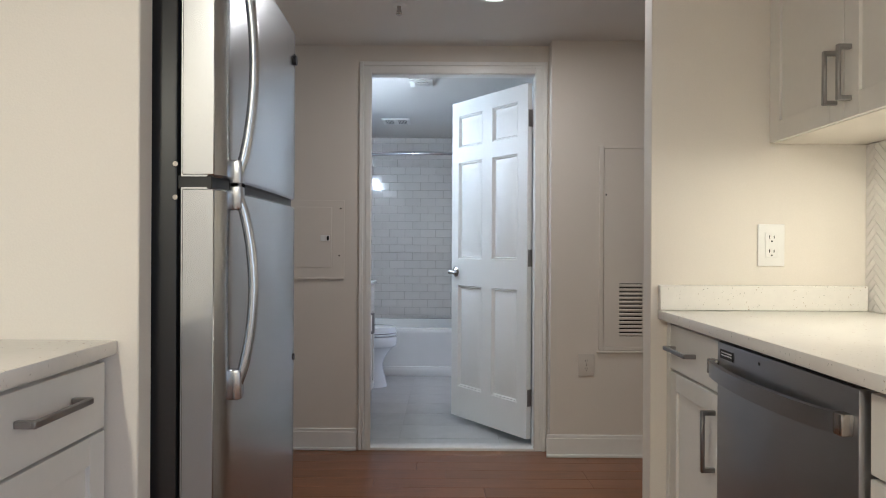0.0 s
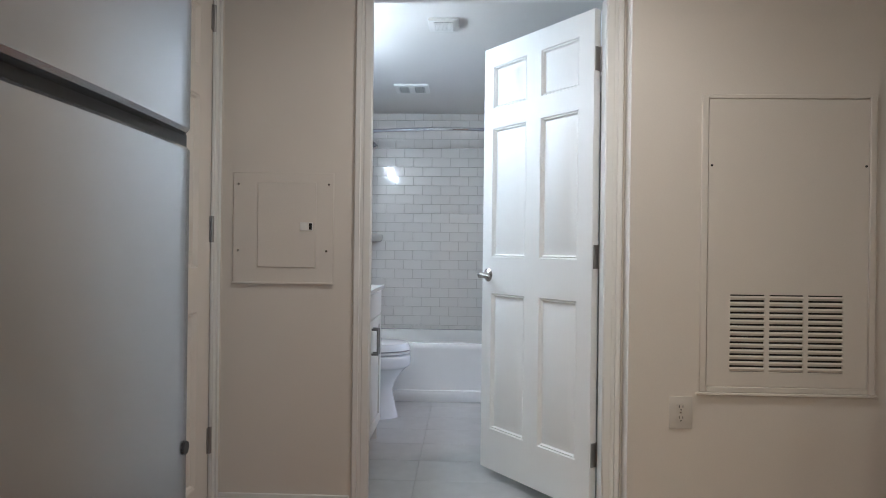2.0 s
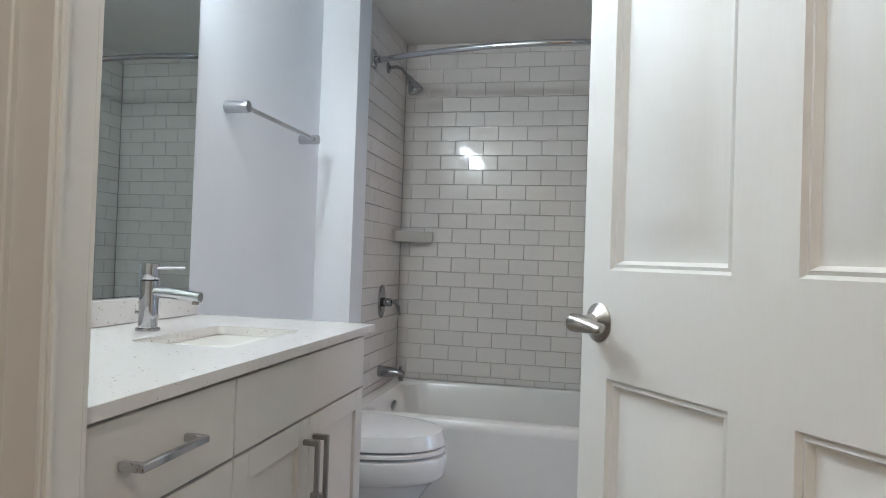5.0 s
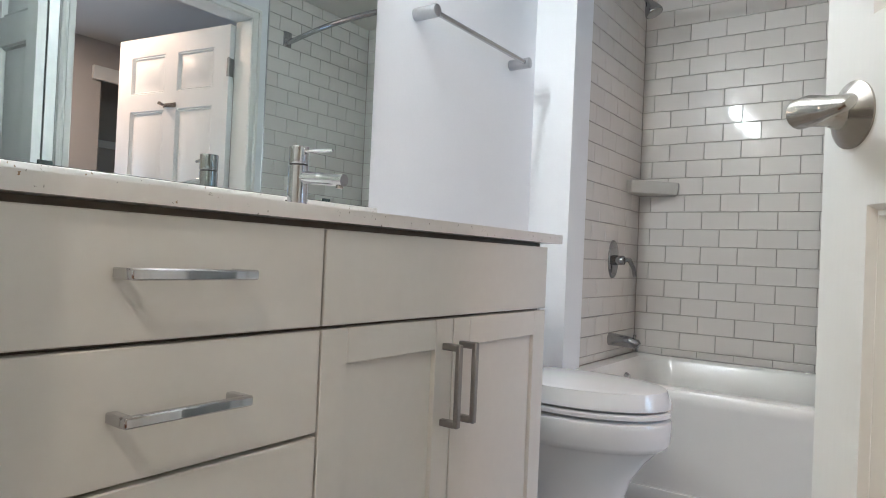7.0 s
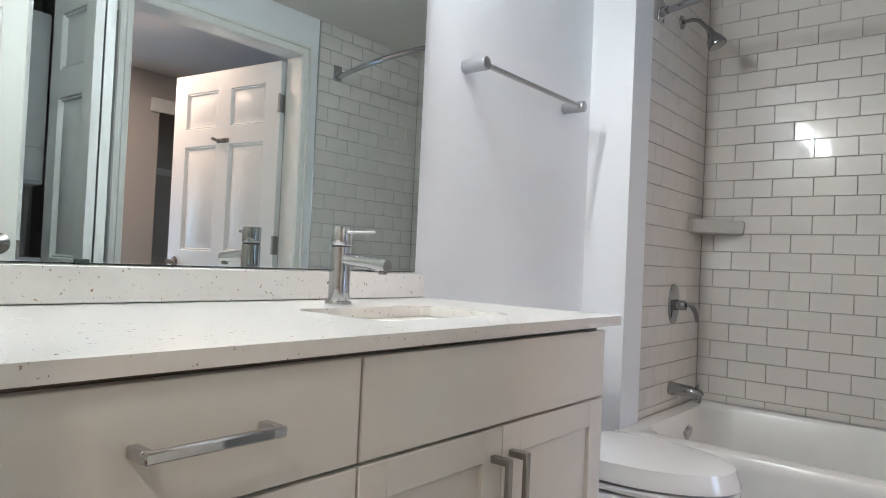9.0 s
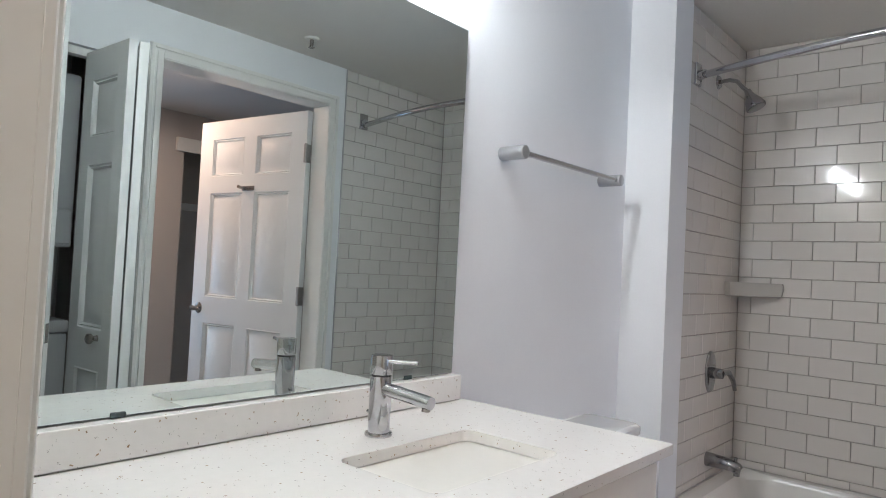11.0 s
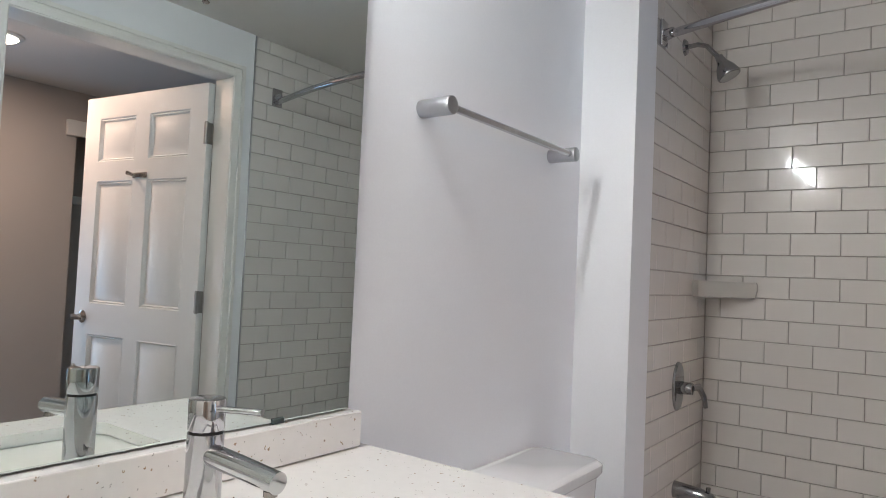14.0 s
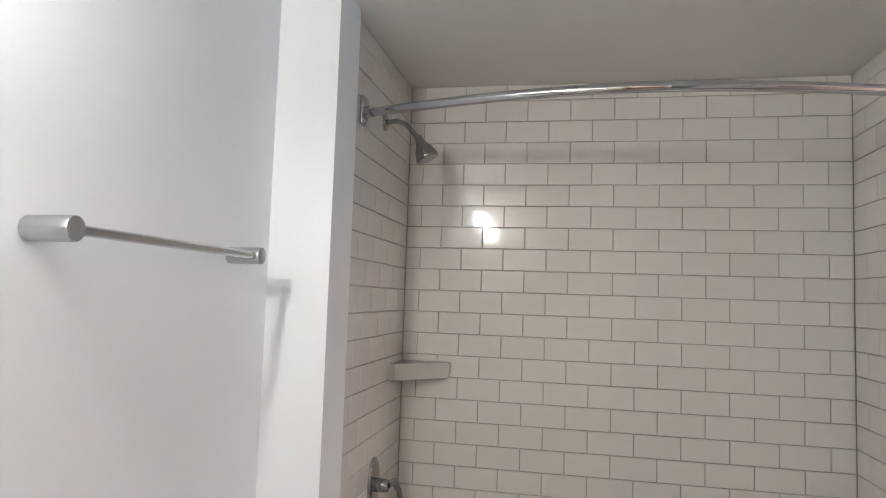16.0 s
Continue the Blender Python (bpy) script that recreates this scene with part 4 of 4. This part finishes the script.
# ---- toilet ----
wc = thing("toilet", (-0.72, 5.84, 0), "white porcelain two-piece toilet with closed seat", "toilet")
TY = 5.85


def egg(x0, x1, half, z, n=36, square=0.0):
    """Outline of a bowl: round at the front (x1), fuller at the back (x0)."""
    out = []
    for k in range(n):
        a = 2 * math.pi * k / n
        c, s = math.cos(a), math.sin(a)
        cx = x0 + (x1 - x0) * 0.42
        rx = (x1 - cx) if c > 0 else (cx - x0)
        p = 2.0 if c > 0 else 2.6
        out.append((cx + 0.018 + rx * math.copysign(abs(c) ** (2 / p), c), TY + half * math.copysign(abs(s) ** (2 / p), s), z))
    return out


part("bowl", loft([egg(-0.96, -0.478, 0.128, 0.0), egg(-0.96, -0.480, 0.127, 0.02), egg(-0.955, -0.495, 0.116, 0.07), egg(-0.95, -0.512, 0.104, 0.14), egg(-0.95, -0.518, 0.103, 0.19),
                   egg(-0.95, -0.500, 0.116, 0.24), egg(-0.95, -0.462, 0.142, 0.295), egg(-0.945, -0.432, 0.162, 0.328), egg(-0.94, -0.418, 0.172, 0.338), egg(-0.94, -0.405, 0.183, 0.345),
                   egg(-0.94, -0.398, 0.188, 0.356), egg(-0.94, -0.395, 0.190, 0.412), egg(-0.94, -0.398, 0.188, 0.420), egg(-0.93, -0.408, 0.178, 0.425)]), CERAMIC, wc)
part("seat", loft([egg(-0.90, -0.406, 0.176, 0.430), egg(-0.90, -0.398, 0.184, 0.434), egg(-0.90, -0.398, 0.184, 0.444), egg(-0.90, -0.404, 0.178, 0.449)]), CERAMIC, wc, "white seat ring")
part("lid", loft([egg(-0.90, -0.404, 0.178, 0.4535), egg(-0.90, -0.398, 0.184, 0.457), egg(-0.90, -0.399, 0.183, 0.468), egg(-0.89, -0.412, 0.172, 0.504), egg(-0.87, -0.45, 0.140, 0.508)]), CERAMIC, wc, "closed white lid")
part("tank", loft([rounded(WX + 0.015, -0.90, TY - 0.19, TY + 0.19, 0.03, 0.42), rounded(WX + 0.012, -0.892, TY - 0.205, TY + 0.205, 0.035, 0.58), rounded(WX + 0.010, -0.885, TY - 0.215, TY + 0.215, 0.035, 0.745)]), CERAMIC, wc)
part("tank_lid", loft([rounded(WX + 0.006, -0.880, TY - 0.222, TY + 0.222, 0.04, 0.748), rounded(WX + 0.004, -0.874, TY - 0.227, TY + 0.227, 0.04, 0.756),
                       rounded(WX + 0.004, -0.874, TY - 0.227, TY + 0.227, 0.04, 0.776), rounded(WX + 0.012, -0.884, TY - 0.217, TY + 0.217, 0.035, 0.784)]), CERAMIC, wc)
part("flush_lever", tube([(-0.885, TY - 0.16, 0.70), (-0.868, TY - 0.16, 0.70), (-0.864, TY - 0.13, 0.698), (-0.862, TY - 0.09, 0.695)], [0.010, 0.008, 0.006, 0.007], 12), CHROME, wc, "chrome flush lever")
for s in (-1, 1):
    part("hinge_cap", rodded((-0.905, TY + s * 0.07, 0.425), (-0.905, TY + s * 0.07, 0.462), 0.014, 0.012, 14), CERAMIC, wc)
    part("bolt_cap", rodded((-0.70, TY + s * 0.108, 0.02), (-0.70, TY + s * 0.108, 0.05), 0.014, 0.009, 14), CERAMIC, wc)

# ---- tub ----
TF, TZ = 6.288, 0.436
tubt = thing("bathtub", (-0.15, 6.78, 0), "white enamelled bathtub with a flat apron in the tiled recess", "bathtub")
A0, A1 = TX + 0.001, TR - 0.001
profile = [rounded(A0, A1, TF + 0.014, YB - 0.001, 0.006, 0.02), rounded(A0, A1, TF + 0.004, YB - 0.001, 0.006, TZ - 0.06), rounded(A0, A1, TF, YB - 0.001, 0.006, TZ - 0.045), rounded(A0, A1, TF, YB - 0.001, 0.006, TZ - 0.012),
           rounded(A0 + 0.003, A1 - 0.003, TF + 0.006, YB - 0.004, 0.008, TZ - 0.002), rounded(A0 + 0.02, A1 - 0.02, TF + 0.02, YB - 0.01, 0.03, TZ),
           rounded(A0 + 0.07, A1 - 0.06, TF + 0.075, YB - 0.05, 0.10, TZ - 0.002), rounded(A0 + 0.085, A1 - 0.08, TF + 0.09, YB - 0.06, 0.12, TZ - 0.02),
           rounded(A0 + 0.11, A1 - 0.15, TF + 0.11, YB - 0.08, 0.14, TZ - 0.20), rounded(A0 + 0.16, A1 - 0.26, TF + 0.15, YB - 0.12, 0.14, TZ - 0.34), rounded(A0 + 0.4, A1 - 0.5, TF + 0.3, YB - 0.3, 0.05, TZ - 0.36)]
bm = loft(profile, False)
bm.faces.new([v for v in bm.verts if abs(v.co.z - (TZ - 0.36)) < 1e-5])
part("shell", bm, ACRYLIC, tubt)
part("base_strip", boxed((A0, TF - 0.004, 0), (A1, TF + 0.016, 0.088), 0.006, 2), ACRYLIC, tubt, "white strip at the tub foot")
part("overflow_plate", rodded((A0 + 0.092, 6.79, TZ - 0.075), (A0 + 0.108, 6.79, TZ - 0.080), 0.032, 0.028, 24), CHROME, tubt, "round chrome overflow plate")

# ---- shower fittings ----
rodt = thing("shower_curtain_rod", (TX, 6.62, 2.048), "curved chrome shower curtain rod between the tiled walls", "curtain rod")
pts = []
for k in range(41):
    f = k / 40
    pts.append((TX + 0.004 + f * (TR - TX - 0.008), 6.578 - 0.09 * f - 0.15 * math.sin(math.pi * f), 2.048 - 0.015 * f))
part("rod", tube(pts, 0.0140, 16), CHROME, rodt)
for x, s in ((TX, 1), (TR, -1)):
    yy = 6.575 if s > 0 else 6.487
    fl = part("flange", boxed((x, yy - 0.028, 2.010), (x + s * 0.012, yy + 0.028, 2.098), 0.005, 2), CHROME, rodt, "square chrome wall flange")
    part("cup", rodded((x + s * 0.010, yy - 0.002, 2.048), (x + s * 0.040, yy - 0.018, 2.048), 0.020, 0.017, 20), CHROME, fl)

sh = thing("wall_shower", (TX, 6.82, 2.085), "chrome shower head on a bent arm", "shower head")
part("flange", rodded((TX, 6.82, 2.085), (TX + 0.008, 6.82, 2.085), 0.030, 0.024, 24), DARK_CHROME, sh)
part("arm", tube([(TX, 6.82, 2.085), (TX + 0.045, 6.82, 2.088), (TX + 0.075, 6.82, 2.078), (TX + 0.10, 6.82, 2.048), (TX + 0.118, 6.82, 2.030)], 0.0085, 14), DARK_CHROME, sh)
hd = Vector((TX + 0.116, 6.82, 2.034))
dirn = Vector((0.45, 0, -0.89)).normalized()
part("head", tube([hd + dirn * d for d in (0, 0.02, 0.03, 0.05, 0.078, 0.084)], [0.013, 0.016, 0.020, 0.031, 0.040, 0.038], 28), DARK_CHROME, sh, "flared chrome spray head")
part("spray_face", rodded(hd + dirn * 0.0842, hd + dirn * 0.0856, 0.034, seg=24), PULL, sh, "grey spray face")

vv = thing("shower_valve", (TX, 6.842, 0.879), "oval chrome shower valve plate with lever", "shower valve")
ring = lambda s, x: [(x, 6.842 + 0.056 * s * math.cos(a), 0.879 + 0.086 * s * math.sin(a)) for a in [2 * math.pi * k / 36 for k in range(36)]]
part("plate", loft([ring(1.0, TX), ring(1.0, TX + 0.004), ring(0.94, TX + 0.009), ring(0.6, TX + 0.012)]), DARK_CHROME, vv)
part("hub", rodded((TX + 0.010, 6.842, 0.875), (TX + 0.055, 6.842, 0.875), 0.024, 0.020, 24, 0.002), DARK_CHROME, vv)
part("lever", tube([(TX + 0.050, 6.842, 0.878), (TX + 0.062, 6.885, 0.879), (TX + 0.075, 6.905, 0.845), (TX + 0.080, 6.915, 0.805)], [0.012, 0.012, 0.010, 0.008], 14), DARK_CHROME, vv, "curved chrome lever")

sp = thing("tub_spout", (TX, 6.865, 0.515), "chrome tub spout with diverter knob", "tub spout")
part("spout", tube([(TX, 6.842, 0.520), (TX + 0.02, 6.842, 0.520), (TX + 0.09, 6.842, 0.516), (TX + 0.125, 6.842, 0.508), (TX + 0.135, 6.842, 0.502)], [0.029, 0.028, 0.025, 0.023, 0.016], 22), DARK_CHROME, sp)
part("outlet", rodded((TX + 0.120, 6.842, 0.504), (TX + 0.120, 6.842, 0.478), 0.015, 0.013, 16), DARK_CHROME, sp)
part("diverter", rodded((TX + 0.115, 6.842, 0.528), (TX + 0.115, 6.842, 0.550), 0.006, 0.008, 12), DARK_CHROME, sp)

n = 10
prof = [(TX, YB)] + [(TX, YB - 0.185)] + [(TX + 0.19 * (0.12 + 0.88 * k / n), YB - 0.185 * (0.12 + 0.88 * (1 - k / n)) * 1.0) for k in range(n + 1)] + [(TX + 0.19, YB)]
levels = [(1.193, 0.90), (1.199, 0.97), (1.225, 1.0), (1.248, 1.0), (1.256, 0.98)]
soap = loft([[(TX + (x - TX) * s, YB + (y - YB) * s, z) for x, y in prof] for z, s in levels])
solid("corner_shelf", soap, SHELF, "pale grey ceramic corner soap shelf on the tiles", "shelf")

# ---- laundry ----
ld = thing("stacked_washer_dryer", (1.14, 4.80, 0), "white stacked washer and dryer in the laundry recess", "washer dryer")
LX, LY0, LY1 = 0.86, 4.42, 5.10
part("washer_body", boxed((LX, LY0, 0.02), (1.52, LY1, 0.90), 0.012, 2), APPL, ld)
part("washer_top", boxed((LX - 0.006, LY0 - 0.002, 0.902), (1.3, LY1 + 0.002, 0.955), 0.010, 2), APPL, ld)
part("console_back", loft([[(1.22, y, 0.955), (1.50, y, 0.955), (1.50, y, 1.26), (1.05, y, 1.26)] for y in (LY0 + 0.02, LY1 - 0.02)]), APPL, ld)
dryer = part("dryer_body", boxed((LX + 0.02, LY0, 1.26), (1.52, LY1, 2.0), 0.014, 2), APPL, ld)
part("control_strip", boxed((LX + 0.008, LY0 + 0.01, 1.275), (LX + 0.02, LY1 - 0.01, 1.42), 0.004), APPL, dryer)
for y in (LY1 - 0.12, LY1 - 0.30):
    k = part("dial", rodded((LX + 0.008, y, 1.35), (LX - 0.018, y, 1.35), 0.040, 0.036, 24, 0.003), APPL, dryer, "white control dial")
    part("pointer", boxed((LX - 0.024, y - 0.006, 1.318), (LX - 0.016, y + 0.006, 1.382), 0.001), WHITE, k)
part("dryer_door", boxed((LX + 0.004, LY0 + 0.08, 1.47), (LX + 0.02, LY1 - 0.10, 1.93), 0.012, 3), APPL, dryer)
part("door_outline", joined(((LX + 0.017, LY0 + 0.072, 1.462), (LX + 0.0195, LY1 - 0.092, 1.938))), PULL, dryer, "grey door outline")
part("hose", tube([(1.3, 5.16, 0.9), (1.32, 5.17, 1.1), (1.36, 5.19, 1.3)], 0.018, 12), WHITE, ld)
for x in (0.90, 1.48):
    for y in (LY0 + 0.05, LY1 - 0.05):
        part("foot", rodded((x, y, 0), (x, y, 0.022), 0.02, seg=10), BLACK, ld)
coat = thing("coat_hook_rail", (3.20, 6.9, 1.66), "pale closet hook rail on the closet wall", "hook rail")
part("rail", boxed((3.175, 6.5, 1.64), (3.20, 7.3, 1.70), 0.004), TRIM, coat)

# ---- wall and floor pieces ----
MESHES = {}


def tile_mesh(key, w, h, t, axis, mat, bevel):
    """Chamfered slab w x h, back face on the wall plane; axis: the way it faces."""
    k = (key, round(w, 3), round(h, 3), axis)
    if k not in MESHES:
        a, b = w / 2, h / 2
        loops = [[(-a, -b, 0), (a, -b, 0), (a, b, 0), (-a, b, 0)], [(-a, -b, t - bevel), (a, -b, t - bevel), (a, b, t - bevel), (-a, b, t - bevel)],
                 [(-a + bevel, -b + bevel, t), (a - bevel, -b + bevel, t), (a - bevel, b - bevel, t), (-a + bevel, b - bevel, t)]]
        vs = [p for l in loops for p in l]
        fs = [(8, 9, 10, 11)]
        for r in (0, 4):
            fs += [(r + i, r + (i + 1) % 4, r + 4 + (i + 1) % 4, r + 4 + i) for i in range(4)]
        if axis == "-y":
            vs = [(x, -z, y) for x, y, z in vs]
        elif axis == "+x":
            vs = [(z, x, y) for x, y, z in vs]
        elif axis == "-x":
            vs = [(-z, -x, y) for x, y, z in vs]
        me = bpy.data.meshes.new(key)
        me.from_pydata(vs, [], fs)
        me.materials.append(mat)
        MESHES[k] = me
    return MESHES[k]


def piece(name, me, at, parent, wobble=0.0):
    ob = new(name, me)
    ob.parent = parent
    ob.location = at
    if wobble:
        ob.rotation_euler = [random.uniform(-wobble, wobble) for _ in range(3)]
    return ob


PX, PZ, J, Z0 = 0.1604, 0.0814, 0.0022, 2.013
rows = []
k = -4
while True:
    top, bot = Z0 - k * PZ, Z0 - (k + 1) * PZ
    if top < TZ + 0.01:
        break
    rows.append((k, min(top, ZC - 0.001), max(bot, TZ - 0.003)))
    k += 1


def tile_row(a, b, first):
    """Joints of a course from a to b, whose first joint lies at first."""
    cuts, x = [a], first
    while x < b - 0.030:
        if x > a + 0.012:
            cuts.append(x)
        x += PX
    return list(zip(cuts, cuts[1:] + [b]))


for k, top, bot in rows:
    if top - bot < 0.01:
        continue
    odd = k % 2 == 0
    zc, h = (top + bot) / 2, top - bot - J
    for a, b in tile_row(TX, TR, TX + PX * (0.35 if odd else 0.85) - PX):
        piece("tile", tile_mesh("tile", b - a - J, h, 0.008, "-y", TILE, 0.0018), ((a + b) / 2, YB + 0.008, zc), NORTH_TILES, 0.0035)
    for a, b in tile_row(6.472, YB, YB - PX * (0.65 if odd else 0.15) - 8 * PX):
        piece("tile", tile_mesh("tile", b - a - J, h, 0.008, "+x", TILE, 0.0018), (TX - 0.008, (a + b) / 2, zc), WEST_TILES, 0.0035)
    for a, b in tile_row(6.357, YB, YB - PX * (0.61 if odd else 0.11) - 8 * PX):
        piece("tile", tile_mesh("tile", b - a - J, h, 0.008, "-x", TILE, 0.0018), (TR + 0.008, (a + b) / 2, zc), EAST_TILES, 0.0035)

for i in range(-3, 3):
    for j in range(0, 8):
        x0, x1 = max(-1.084, -0.25 + i * 0.61), min(0.635, -0.25 + (i + 1) * 0.61)
        y0, y1 = max(4.18, 4.02 + j * 0.305), min(6.31, 4.02 + (j + 1) * 0.305)
        if x1 - x0 > 0.02 and y1 - y0 > 0.02:
            me = tile_mesh("floor_tile", x1 - x0 - 0.002, y1 - y0 - 0.002, 0.005, "+z", FLOOR_TILE, 0.0006)
            piece("floor_tile", me, ((x0 + x1) / 2, (y0 + y1) / 2, -0.0045), FLOOR_BATH)

HALL_FLOOR = bpy.data.objects["floor_hall"]
random.seed(4)
y = 2.0
while y < 4.06:
    x = -1.15 + random.uniform(-0.8, 0)
    while x < 2.1:
        ln = random.uniform(0.7, 1.2)
        a, b = max(x, -1.02), min(x + ln, 2.1)
        w = min(0.125, 4.083 - y)
        if b - a > 0.05 and w > 0.02:
            piece("plank", tile_mesh("plank", round(b - a, 2) - 0.0012, w - 0.0012, 0.012, "+z", WOOD, 0.0012), ((a + b) / 2, y + w / 2, -0.012), HALL_FLOOR)
        x += ln
    y += 0.125

# herringbone tiles on the kitchen wall behind the worktop
BACK = thing("herringbone_backsplash", (1.418, 2.2, KZ), "white herringbone mosaic tiles on the kitchen wall", "backsplash", "", "structure")
part("grout_bed", boxed((1.4135, 1.45, KZ + 0.001), (1.418, 2.4635, 1.511)), GROUT, BACK)
L, Wd = 0.092, 0.023
ylo, yhi, zlo, zhi = 1.75, 2.463, KZ + 0.002, 1.510
for i in range(-40, 41):
    for j in range(-40, 41):
        for flip in (0, 1):
            # courses step diagonally: each pair of bricks is shifted by its own width
            cx = i * Wd + j * L
            cy = i * Wd - j * L
            if flip:
                c, half = (cx + Wd / 2, cy + Wd + L / 2), (Wd / 2, L / 2)
            else:
                c, half = (cx + L / 2, cy + Wd / 2), (L / 2, Wd / 2)
            pts = []
            for sx, sy in ((-1, -1), (1, -1), (1, 1), (-1, 1)):
                px, py = c[0] + sx * (half[0] - 0.0011), c[1] + sy * (half[1] - 0.0011)
                pts.append((2.1 + (px - py) * 0.70711, 1.24 + (px + py) * 0.70711))
            ys, zs = [p[0] for p in pts], [p[1] for p in pts]
            if max(ys) < ylo or min(ys) > yhi or max(zs) < zlo or min(zs) > zhi:
                continue
            bm = bmesh.new()
            vs = [bm.verts.new((1.4135, p[0], p[1])) for p in pts]
            bm.faces.new(vs)
            for co, no in (((0, 0, zlo), (0, 0, -1)), ((0, 0, zhi), (0, 0, 1)), ((0, ylo, 0), (0, -1, 0)), ((0, yhi, 0), (0, 1, 0))):
                bmesh.ops.bisect_plane(bm, geom=bm.verts[:] + bm.edges[:] + bm.faces[:], plane_co=co, plane_no=no, clear_outer=True)
            if not bm.faces:
                bm.free()
                continue
            ex = bmesh.ops.extrude_face_region(bm, geom=bm.faces[:])
            bmesh.ops.translate(bm, verts=[g for g in ex["geom"] if isinstance(g, bmesh.types.BMVert)], vec=(-0.004, 0, 0))
            part("mosaic_tile", bm, TILE, BACK)
